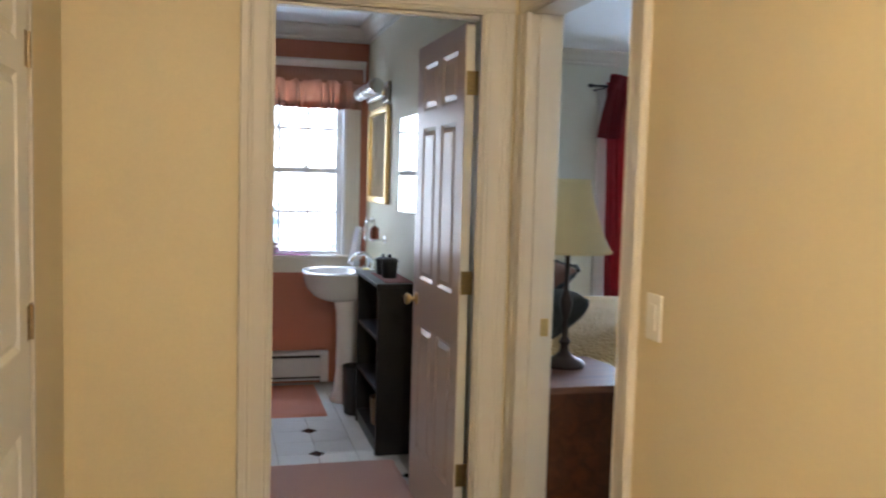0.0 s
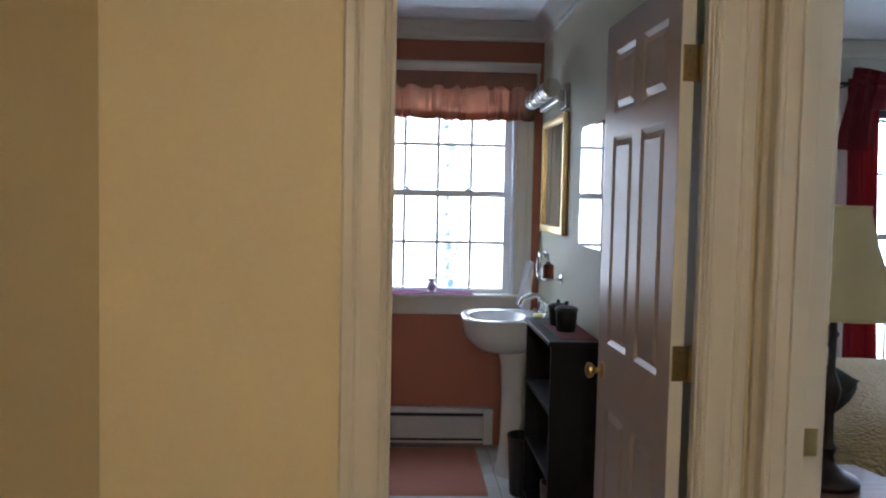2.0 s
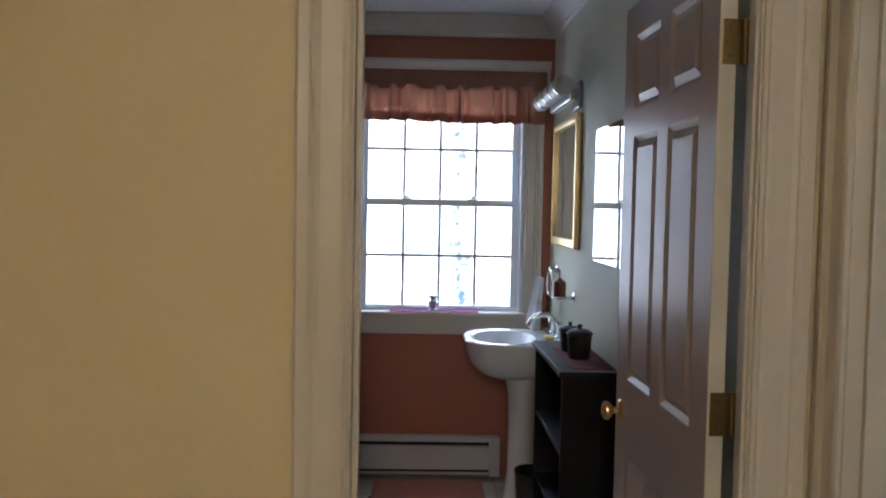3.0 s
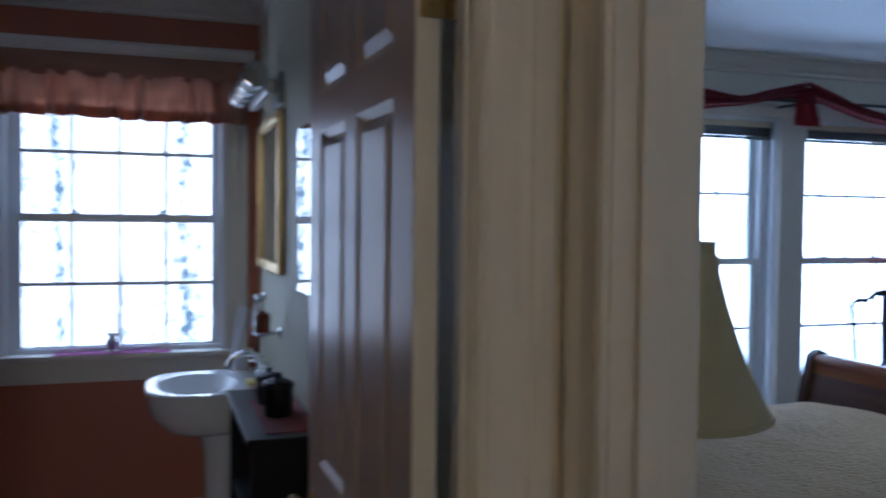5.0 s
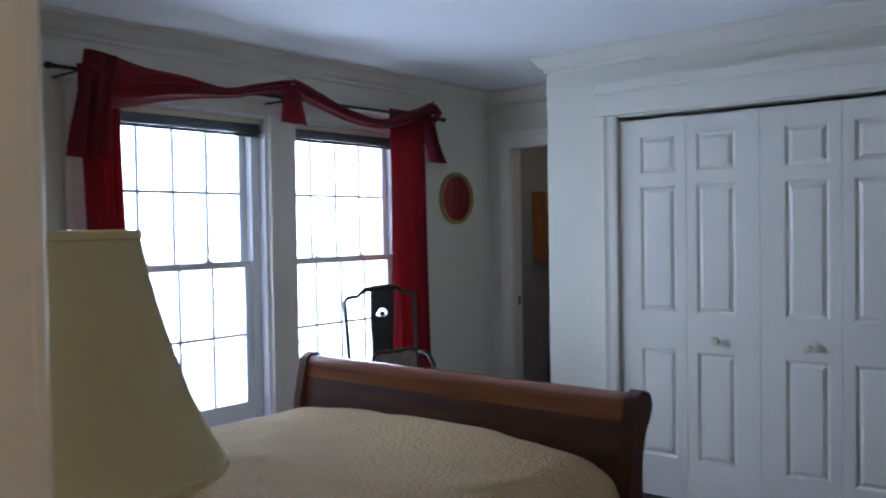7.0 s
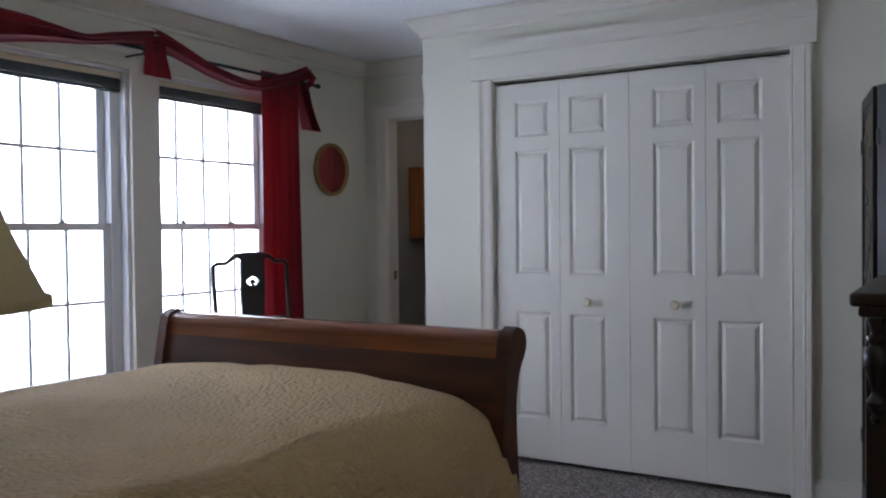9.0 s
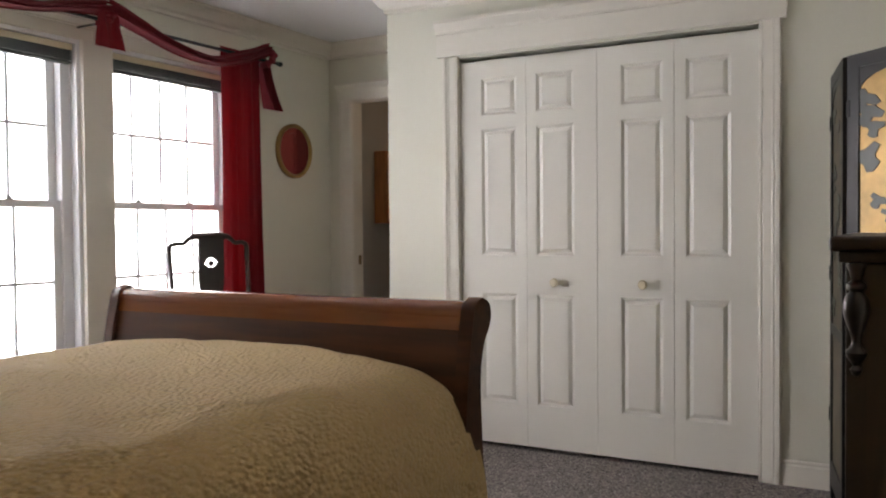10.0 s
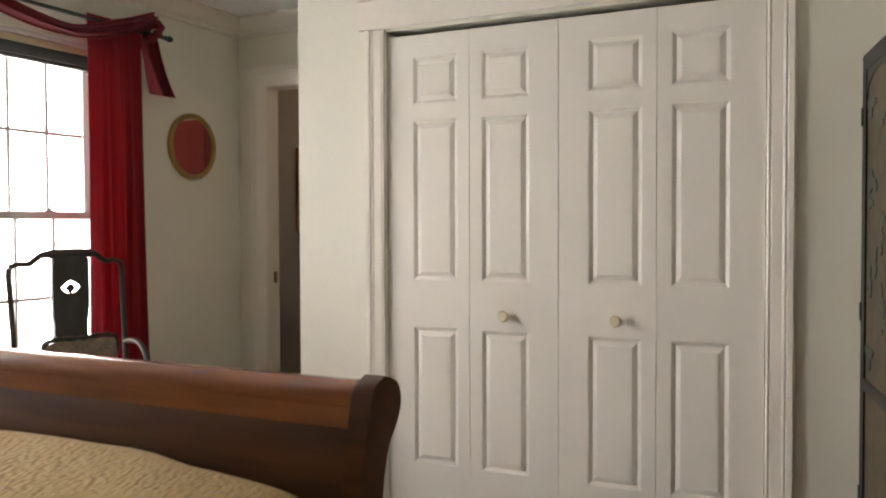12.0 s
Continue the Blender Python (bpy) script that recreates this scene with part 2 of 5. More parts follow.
def tube(points, radius, sides=10, bm=None):
    """Round bar through points; radius a number or one for each point."""
    bm = bm or bmesh.new()
    pts = [Vector(p) for p in points]
    radii = radius if isinstance(radius, (list, tuple)) else [radius] * len(pts)
    rings = []
    for i, p in enumerate(pts):
        way = (pts[min(i + 1, len(pts) - 1)] - pts[max(i - 1, 0)]).normalized()
        side = way.cross(Vector((0, 0, 1)) if abs(way.z) < 0.9 else Vector((1, 0, 0))).normalized()
        up = side.cross(way)
        rings.append([bm.verts.new(p + radii[i] * (math.cos(2 * math.pi * k / sides) * side + math.sin(2 * math.pi * k / sides) * up)) for k in range(sides)])
    for a, b in zip(rings, rings[1:]):
        for k in range(sides):
            bm.faces.new((a[k], a[(k + 1) % sides], b[(k + 1) % sides], b[k]))
    bm.faces.new(rings[0][::-1])
    bm.faces.new(rings[-1])
    return bm


def extrude_outline(outline, axis, a, b):
    """Solid from a closed outline of pairs, swept along axis from a to b."""
    bm = bmesh.new()

    def place(u, v, w):
        return {"x": (w, u, v), "y": (u, w, v), "z": (u, v, w)}[axis]

    one = [bm.verts.new(place(u, v, a)) for u, v in outline]
    two = [bm.verts.new(place(u, v, b)) for u, v in outline]
    bm.faces.new(one)
    bm.faces.new(two[::-1])
    for i in range(len(one)):
        j = (i + 1) % len(one)
        bm.faces.new((one[j], one[i], two[i], two[j]))
    return bm


def sheet(rows, thick=0.0):
    """Grid surface from rows of points; thick gives it a back."""
    bm = bmesh.new()
    grid = [[bm.verts.new(p) for p in row] for row in rows]
    for a, b in zip(grid, grid[1:]):
        for i in range(len(a) - 1):
            bm.faces.new((a[i], a[i + 1], b[i + 1], b[i]))
    if thick:
        bmesh.ops.recalc_face_normals(bm, faces=bm.faces)
        bmesh.ops.solidify(bm, geom=bm.faces[:], thickness=thick)
    return bm


def mesh_of(name, bm, mat, smooth=False):
    bmesh.ops.recalc_face_normals(bm, faces=bm.faces)
    me = bpy.data.meshes.new(name)
    bm.to_mesh(me)
    bm.free()
    me.materials.append(mat)
    if smooth:
        me.shade_smooth()
        me.set_sharp_from_angle(angle=radians(40))
    return me


def part(name, bm, mat, parent=None, label="", smooth=False, at=None):
    ob = new(name, mesh_of(name, bm, mat, smooth))
    ob.parent = parent
    if at is not None:
        ob.matrix_basis = at
    return tagged(ob, label)


def thing(name, label, category, m=None, group="", kind=""):
    ob = new(name)
    ob.empty_display_size = 0.1
    if m is not None:
        ob.matrix_basis = m
    return tagged(ob, label, category, group, kind)


def structure(name, bm, mat, label, category, smooth=False):
    return tagged(part(name, bm, mat, None, "", smooth), label, category, "", "structure")


# ---- plan ----
CEIL = 2.49
HALL_W, HALL_E, HALL_S, HALL_N = -0.43, 1.10, -1.40, 2.75
BATH_W, BATH_E, BATH_S, NORTH = -1.05, 1.057, 2.87, 5.79
BED_W, BED_S, CLOSET_X, CLOSET_N, EAST = 1.21, 1.10, 5.13, 4.737, 6.00
OUT = NORTH + 0.16
DOOR_H = 2.04
CEIL_BED = 2.445

# floors
structure("floor_hall", box((HALL_W - 0.12, HALL_S - 0.12, -0.12), (BED_W, BATH_S - 0.06, 0.0)), CARPET, "speckled grey carpet on the hall floor", "floor")
structure("floor_bedroom", box((BED_W, BED_S - 0.12, -0.12), (EAST + 1.6, OUT, 0.0)), CARPET, "speckled grey and brown cut-pile carpet", "floor")
bath_floor = structure("floor_bath", box((BATH_W - 0.12, BATH_S - 0.06, -0.12), (BED_W, OUT, -0.004)), GROUT, "grey grout bed of a white tiled bathroom floor", "floor")

# ceiling
structure("ceiling", box((BATH_W - 0.12, HALL_S - 0.12, CEIL), (EAST + 1.6, OUT, CEIL + 0.15)), CEILING, "smooth white painted ceiling", "ceiling")

structure("ceiling_bedroom", box((BED_W, BED_S, CEIL_BED), (EAST + 1.6, NORTH, CEIL)), CEILING, "smooth white painted bedroom ceiling", "ceiling")

# walls
structure("wall_hall_west", boxes(((HALL_W - 0.12, HALL_S, 0), (HALL_W, 1.39, CEIL)), ((HALL_W - 0.12, 2.135, 0), (HALL_W, HALL_N, CEIL)), ((HALL_W - 0.12, 1.39, DOOR_H + 0.005), (HALL_W, 2.135, CEIL))), HALL_PAINT, "tan painted hall wall", "wall")
structure("wall_hall_south", box((HALL_W - 0.12, HALL_S - 0.12, 0), (BED_W, HALL_S, CEIL)), HALL_PAINT, "tan painted hall wall", "wall")
BX0, BX1 = 0.222, 0.961
structure("wall_bath_door", boxes(((BATH_W, HALL_N, 0), (BX0 - 0.02, BATH_S, CEIL)), ((BX1 + 0.048, HALL_N, 0), (HALL_E, BATH_S, CEIL)), ((BX0 - 0.02, HALL_N, DOOR_H + 0.015), (BX1 + 0.048, BATH_S, CEIL))), HALL_PAINT, "tan painted wall with the bathroom doorway", "wall")
DY0, DY1 = 1.885, 2.66
structure("wall_bedroom_door", boxes(((HALL_E, HALL_S, 0), (BED_W - 0.004, DY0 - 0.02, CEIL)), ((HALL_E, DY1 + 0.02, 0), (BED_W - 0.004, BATH_S, CEIL)), ((HALL_E, DY0 - 0.02, DOOR_H + 0.015), (BED_W - 0.004, DY1 + 0.02, CEIL))), HALL_PAINT, "tan painted wall with the bedroom doorway", "wall")
structure("wall_bedroom_west", boxes(((BED_W - 0.004, BED_S, 0), (BED_W, DY0 - 0.02, CEIL)), ((BED_W - 0.004, DY1 + 0.02, 0), (BED_W, BATH_S, CEIL)), ((BED_W - 0.004, DY0 - 0.02, DOOR_H + 0.015), (BED_W, DY1 + 0.02, CEIL)), ((BED_W - 0.06, BATH_S, 0), (BED_W, NORTH, CEIL))), CREAM_PAINT, "cream painted bedroom wall", "wall")
structure("wall_bath_east", box((BATH_E, BATH_S, 0), (BED_W - 0.06, NORTH, CEIL)), BATH_PAINT, "pale yellow-green bathroom wall in satin paint", "wall")
structure("wall_bath_west", box((BATH_W - 0.12, HALL_N, 0), (BATH_W, NORTH, CEIL)), BATH_PAINT, "pale bathroom wall behind the shower curtain", "wall")
structure("wall_bedroom_south", box((BED_W, BED_S - 0.12, 0), (EAST, BED_S, CEIL)), CREAM_PAINT, "cream painted bedroom wall", "wall")


def wall_with_windows(name, x0, x1, holes, mat, label):
    """North wall between x0 and x1 with holes (a, b, bottom, top)."""
    pieces, at = [], x0
    for a, b, z0, z1 in holes:
        pieces += [((at, NORTH, 0), (a, OUT, CEIL)), ((a, NORTH, 0), (b, OUT, z0)), ((a, NORTH, z1), (b, OUT, CEIL))]
        at = b
    pieces.append(((at, NORTH, 0), (x1, OUT, CEIL)))
    return structure(name, boxes(*pieces), mat, label, "wall")


BW = (-0.02, 0.91, 0.905, 2.10)
W1 = (2.90, 3.945, 0.42, 2.10)
W2 = (4.03, 5.075, 0.42, 2.10)
wall_with_windows("wall_bath_north", BATH_W - 0.12, BED_W - 0.06, [BW], TERRA_PAINT, "terracotta painted bathroom wall with a window")
wall_with_windows("wall_bedroom_north", BED_W - 0.06, EAST + 1.6, [W1, W2], CREAM_PAINT, "cream painted bedroom wall with two windows")
CY0, CY1 = 2.775, 4.286
structure("wall_closet", boxes(((CLOSET_X, BED_S, 0), (CLOSET_X + 0.11, CY0 - 0.015, CEIL)), ((CLOSET_X, CY1 + 0.015, 0), (CLOSET_X + 0.11, CLOSET_N, CEIL)), ((CLOSET_X, CY0 - 0.015, DOOR_H + 0.012), (CLOSET_X + 0.11, CY1 + 0.015, CEIL)), ((CLOSET_X + 0.11, CLOSET_N - 0.11, 0), (EAST, CLOSET_N, CEIL))), CREAM_PAINT, "cream painted wall of the projecting closet", "wall")
AY0, AY1 = 4.79, 5.592
structure("wall_bedroom_east", boxes(((EAST, BED_S, 0), (EAST + 0.11, AY0 - 0.02, CEIL)), ((EAST, AY1 + 0.02, 0), (EAST + 0.11, NORTH, CEIL)), ((EAST, AY0 - 0.02, DOOR_H + 0.012), (EAST + 0.11, AY1 + 0.02, CEIL))), CREAM_PAINT, "cream painted wall with an open doorway", "wall")
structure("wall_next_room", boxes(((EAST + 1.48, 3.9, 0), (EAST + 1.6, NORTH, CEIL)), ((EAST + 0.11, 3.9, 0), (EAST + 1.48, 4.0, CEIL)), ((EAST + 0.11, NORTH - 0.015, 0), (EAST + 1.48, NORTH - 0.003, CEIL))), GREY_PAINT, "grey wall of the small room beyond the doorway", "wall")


# crown mouldings: profile (out, down) from the wall-ceiling corner
CROWN = [(0, 0), (0.085, 0), (0.085, 0.012), (0.066, 0.024), (0.05, 0.042), (0.032, 0.068), (0.014, 0.082), (0.014, 0.098), (0, 0.105)]


def run_moulding(name, a, b, out, profile, top, mat, label, category="trim", parent=None, bevel_a=0.0, bevel_b=0.0):
    """Moulding along the wall from a to b; out is the way off the wall. Ends can be mitred by bevel factors."""
    a, b, out = Vector((*a, 0)), Vector((*b, 0)), Vector((*out, 0))
    way = (b - a).normalized()
    bm = bmesh.new()
    one, two = [], []
    for o, d in profile:
        p = out * o + Vector((0, 0, top - d))
        one.append(bm.verts.new(a + p + way * (o * bevel_a)))
        two.append(bm.verts.new(b + p - way * (o * bevel_b)))
    bm.faces.new(one)
    bm.faces.new(two[::-1])
    for i in range(len(one)):
        j = (i + 1) % len(one)
        bm.faces.new((one[j], one[i], two[i], two[j]))
    if parent:
        return part(name, bm, mat, parent, label)
    return structure(name, bm, mat, label, category)


for a, b, out, m0, m1 in (
    ((BATH_W, NORTH), (BATH_E, NORTH), (0, -1), 1, 1),
    ((BATH_E, NORTH), (BATH_E, BATH_S), (-1, 0), 1, 1),
    ((BED_W, NORTH), (EAST, NORTH), (0, -1), 1, 1),
    ((BED_W, BED_S), (BED_W, NORTH), (1, 0), 1, 1),
    ((CLOSET_X, BED_S), (CLOSET_X, CLOSET_N), (-1, 0), 1, -1),
    ((CLOSET_X, CLOSET_N), (EAST, CLOSET_N), (0, 1), -1, 1),
    ((EAST, CLOSET_N), (EAST, NORTH), (-1, 0), 1, 1),
):
    run_moulding("trim_crown", a, b, out, CROWN, CEIL - 0.001 if a[0] < BED_W else CEIL_BED - 0.001, TRIM, "white crown moulding under the ceiling", "crown moulding", None, m0, m1)

BASE = [(0, 0), (0.006, 0), (0.010, 0.008), (0.008, 0.016), (0.014, 0.024), (0.014, 0.113), (0, 0.113)]
for a, b, out in (
    ((CLOSET_X, BED_S), (CLOSET_X, CY0 - 0.09), (-1, 0)),
    ((CLOSET_X, CY1 + 0.10), (CLOSET_X, CLOSET_N), (-1, 0)),
    ((BED_W, NORTH), (EAST, NORTH), (0, -1)),
    ((BED_W, 2.76), (BED_W, NORTH), (1, 0)),
    ((HALL_W, HALL_N), (0.11, HALL_N), (0, -1)),
    ((HALL_E, HALL_S), (HALL_E, DY0 - 0.1), (-1, 0)),
):
    run_moulding("baseboard", a, b, out, BASE, 0.114, TRIM, "white moulded baseboard", "baseboard")

# casing profile across its width (position from the opening outward, thickness)
CASING = [(0.0, 0.0), (0.0, 0.010), (0.006, 0.014), (0.012, 0.010), (0.018, 0.013), (0.055, 0.015), (0.064, 0.019), (0.070, 0.016), (0.076, 0.021), (0.094, 0.022), (0.100, 0.016), (0.100, 0.0)]


def casing(name, axis, wall, out, pos, sign, z0, z1, mat, width=0.10, parent=None):
    """Upright moulded casing. axis: the axis along the wall; wall: the wall face; out: which way it stands proud; pos: the opening's edge; sign: outward."""
    k = width / 0.10
    pairs = [(pos + sign * u * k, wall + out * w) for u, w in CASING]
    outline = pairs if axis == "x" else [(b, a) for a, b in pairs]
    return part(name, extrude_outline(outline, "z", z0, z1), mat, parent)


def head_casing(name, axis, wall, out, a, b, z, height, mat, parent, cap=0.03):
    """Flat head board with a crown cap on top and a bead below."""
    h = height
    prof = [(0, 0), (0.022, 0), (0.022, h * 0.62), (0.030, h * 0.64), (0.030, h * 0.70), (0.040, h * 0.78), (0.058, h * 0.90), (0.058, h), (0, h)]
    if axis == "y":
        outline = [(wall + out * o, z + d) for o, d in prof]
        bm = extrude_outline(outline, "y", a - cap * 0.4, b + cap * 0.4)
    else:
        outline = [(wall + out * o, z + d) for o, d in prof]
        bm = extrude_outline(outline, "x", a - cap * 0.4, b + cap * 0.4)
    return part(name, bm, mat, parent)


def doorway(name, label, axis, face_a, face_b, a, b, sides, mat=TRIM, width=0.10, head=0.11, head_cap=False, rabbet=0.0):
    """Jamb boards, stops and casings of a doorway between a and b in a wall with faces face_a < face_b. sides: for each cased face (face, out, do_a, do_b)."""
    d = thing(name, label, "door frame", kind="structure")

    def bx(u0, u1, w0, w1, z0, z1):
        return box((u0, w0, z0), (u1, w1, z1), 0.003) if axis == "x" else box((w0, u0, z0), (w1, u1, z1), 0.003)

    part("jamb", bx(a - 0.018, a, face_a - 0.002, face_b + 0.002, 0, DOOR_H), mat, d)
    part("jamb", bx(b, b + 0.018, face_a - 0.002, face_a + 0.045 if rabbet else face_b + 0.002, 0, DOOR_H), mat, d)
    if rabbet:
        part("rabbet", bx(b + rabbet, b + rabbet + 0.018, face_a + 0.004, face_b + 0.002, 0, DOOR_H + 0.0145), mat, d)
    part("head_jamb", bx(a - 0.018, b + 0.018, face_a - 0.002, face_b + 0.002, DOOR_H - 0.002, DOOR_H + 0.014), mat, d)
    for face, out, wa, wb in sides:
        if wa:
            casing("casing", axis, face, out, a - 0.004, -1, 0, DOOR_H + 0.003, mat, wa, d)
        if wb:
            casing("casing", axis, face, out, b + 0.004, 1, 0, DOOR_H + 0.003, mat, wb, d)
        lo, hi = a - 0.004 - (wa or 0.0), b + 0.004 + (wb or 0.0)
        if head_cap:
            head_casing("head_casing", axis, face, out, lo, hi, DOOR_H + 0.003, head, mat, d)
        else:
            prof = [(DOOR_H + 0.003 + u * head / 0.10, face + out * w) for u, w in CASING]
            outl = [(w, u) for u, w in prof]
            part("head_casing", extrude_outline(outl, axis, lo, hi), mat, d)
    return d, bx


d1, bx = doorway("door_1", "cream painted frame of the bathroom doorway", "x", HALL_N, BATH_S, BX0, BX1, [(HALL_N, -1, 0.102, 0.102), (BATH_S, 1, 0.09, None)], HALL_TRIM, rabbet=0.029)
part("stop", bx(BX0, BX0 + 0.012, HALL_N + 0.03, HALL_N + 0.068, 0, DOOR_H - 0.002), HALL_TRIM, d1)
part("stop", bx(BX1 - 0.008, BX1, HALL_N + 0.006, HALL_N + 0.040, 0, DOOR_H - 0.002), HALL_TRIM, d1)
part("stop", bx(BX0 + 0.012, BX1 - 0.012, HALL_N + 0.03, HALL_N + 0.068, DOOR_H - 0.014, DOOR_H - 0.002), HALL_TRIM, d1)

d2, bx = doorway("door_2", "cream painted frame of the bedroom doorway", "y", HALL_E, BED_W, DY0, DY1, [(HALL_E, -1, 0.095, 0.082), (BED_W, 1, 0.095, 0.095)], HALL_TRIM)
part("stop", bx(DY1 - 0.012, DY1, HALL_E + 0.03, HALL_E + 0.068, 0, DOOR_H - 0.002), HALL_TRIM, d2)
part("stop", bx(DY0, DY0 + 0.012, HALL_E + 0.03, HALL_E + 0.068, 0, DOOR_H - 0.002), HALL_TRIM, d2)
part("strike_plate", box((HALL_E + 0.075, DY1 - 0.003, 0.90), (HALL_E + 0.105, DY1 + 0.001, 0.965), 0.001), BRASS, d2, "small brass strike plate")

d3, bx = doorway("door_3", "white frame of the doorway in the alcove", "y", EAST, EAST + 0.11, AY0, AY1, [(EAST, -1, None, 0.10)], head=0.115, head_cap=True)
part("strike_plate", box((EAST + 0.055, AY1 - 0.003, 0.90), (EAST + 0.085, AY1 + 0.001, 0.965), 0.001), OLD_BRASS, d3, "dark strike plate")

# closet opening trim
d4 = thing("door_4", "white moulded trim of the closet opening", "door frame", kind="structure")
casing("casing", "y", CLOSET_X, -1, CY1 + 0.004, 1, 0, DOOR_H + 0.022, TRIM, 0.092, d4)
casing("casing", "y", CLOSET_X, -1, CY0 - 0.004, -1, 0, DOOR_H + 0.022, TRIM, 0.092, d4)
part("jamb", box((CLOSET_X - 0.002, CY1, 0), (CLOSET_X + 0.112, CY1 + 0.014, DOOR_H + 0.01), 0.002), TRIM, d4)
part("jamb", box((CLOSET_X - 0.002, CY0 - 0.014, 0), (CLOSET_X + 0.112, CY0, DOOR_H + 0.01), 0.002), TRIM, d4)
head_casing("head_casing", "y", CLOSET_X, -1, CY0 - 0.105, CY1 + 0.115, DOOR_H + 0.024, 0.19, TRIM, d4)


# ---- panelled doors ----
def raised_panel(name, w0, w1, z0, z1, mat, parent, face=0.0):
    """Sunk and raised panel in a door whose face looks along -y at y = face."""
    rings = [(0.0, 0.0), (0.003, 0.001), (0.0155, 0.0095), (0.017, 0.0095), (0.034, 0.0015), (0.036, 0.0005)]
    bm = bmesh.new()
    loops = []
    for inset, deep in rings:
        loops.append([bm.verts.new(p) for p in ((w0 + inset, face + deep, z0 + inset), (w1 - inset, face + deep, z0 + inset), (w1 - inset, face + deep, z1 - inset), (w0 + inset, face + deep, z1 - inset))])
    for p, q in zip(loops, loops[1:]):
        for i in range(4):
            bm.faces.new((p[i], p[(i + 1) % 4], q[(i + 1) % 4], q[i]))
    bm.faces.new(loops[-1])
    return part(name, bm, mat, parent)


def panel_door(parent, width, height, columns, mat, thick=0.035, rows=((0.23, 0.80), (1.0, 1.665), (1.735, 1.932))):
    """Slab in local x (0..width), its face at y = 0 looking along -y, with panels cut in. columns: pairs of x."""
    bm = bmesh.new()
    xs = [0.0] + [c for pair in columns for c in pair] + [width]
    for i in range(0, len(xs), 2):
        add_box(bm, (xs[i], 0, 0), (xs[i + 1], thick - 0.012, height))
    zs = [0.0] + [c for pair in rows for c in pair] + [height]
    for a, b in columns:
        for i in range(0, len(zs), 2):
            add_box(bm, (a, 0, zs[i]), (b, thick - 0.012, zs[i + 1]))
    add_box(bm, (0, thick - 0.012, 0), (width, thick, height))
    bmesh.ops.remove_doubles(bm, verts=bm.verts, dist=0.0002)
    slab = part("slab", bm, mat, parent)
    for a, b in columns:
        for z0, z1 in rows:
            raised_panel("panel", a, b, z0, z1, mat, parent)
    return slab


def knob(parent, mat, x, z, r=0.026, out=0.055, label="round brass knob", rose=True):
    prof = [(0.004, 0.0), (r * 1.15, 0.0), (r * 1.15, 0.005), (r * 0.9, 0.009), (0.010, 0.012), (0.009, out * 0.45), (r * 0.7, out * 0.55), (r, out * 0.75), (r * 0.96, out * 0.9), (r * 0.6, out), (0.003, out + 0.001)]
    if not rose:
        prof = [(0.006, 0), (0.007, out * 0.4), (r * 0.8, out * 0.5), (r, out * 0.75), (r * 0.75, out * 0.97), (0.003, out)]
    ob = part("knob", lathe(prof, 24), mat, parent, label, True, pose(x, 0, z, 90, 0, 0))
    return ob


def hinge(parent, m, mat, label):
    h = part("hinge", boxes(((0, 0, -0.0445), (0.032, 0.0025, 0.0445)), ((-0.032, 0, -0.0445), (-0.001, 0.0025, 0.0445))), mat, parent, label, False, m)
    for i in range(5):
        part("knuckle", lathe([(0.0055, -0.0445 + i * 0.0178 + 0.0006), (0.0055, -0.0445 + (i + 1) * 0.0178 - 0.0006)], 12), mat, h, "", True, pose(0, -0.003, 0))
    return h


# bathroom door, swung open along the bathroom wall
bd = thing("bathroom_door", "glossy taupe six-panel door standing open", "door", pose(0.938, 2.878, 0.012, 0, 0, 90))
DW = 0.715
# local x runs into the room, local -y faces the room
panel_door(bd, DW, 2.02, ((0.105, 0.32), (0.40, 0.612)), DOOR_MAUVE)
bd.matrix_basis = pose(0.9153, 2.878 + DW, 0.012, 0, 0, -88.9)
part("edge_strip", box((DW, 0.001, 0.002), (DW + 0.0015, 0.034, 2.018)), TRIM, bd, "cream unpainted edge")
kn = knob(bd, BRASS, 0.065, 0.905)
for z in (0.312, 1.055, 1.80):
    plate = part("hinge", box((DW + 0.0012, 0.005, z - 0.0445), (DW + 0.0045, 0.050, z + 0.0445), 0.0008), HINGE_BRASS, bd, "aged brass butt hinge leaf")
    part("knuckle", lathe([(0.006, z - 0.045), (0.006, z + 0.045)], 12, 1, (DW + 0.004, 0.052, 0)), HINGE_BRASS, plate, "", True)
    for k in (-0.028, 0.0, 0.028):
        part("screw", lathe([(0.004, 0), (0.004, 0.001)], 10), OLD_BRASS, plate, "", False, pose(DW + 0.0046, 0.020 if k else 0.012, z + k, 0, 90, 0))

# hall door in the west wall, shut
hd = thing("hall_door", "cream six-panel door, shut", "door", pose(HALL_W + 0.026, 1.398, 0.012, 0, 0, 90))
panel_door(hd, 0.725, 2.02, ((0.105, 0.325), (0.40, 0.62)), DOOR_WHITE)
for z in (0.312, 1.055, 1.73):
    hinge(hd, pose(0.728, -0.001, z), OLD_BRASS, "dark brass butt hinge")
d5, bx = doorway("door_5", "cream painted frame of the hall door", "y", HALL_W - 0.12, HALL_W, 1.393, 2.132, [(HALL_W, 1, 0.09, 0.085)], HALL_TRIM)

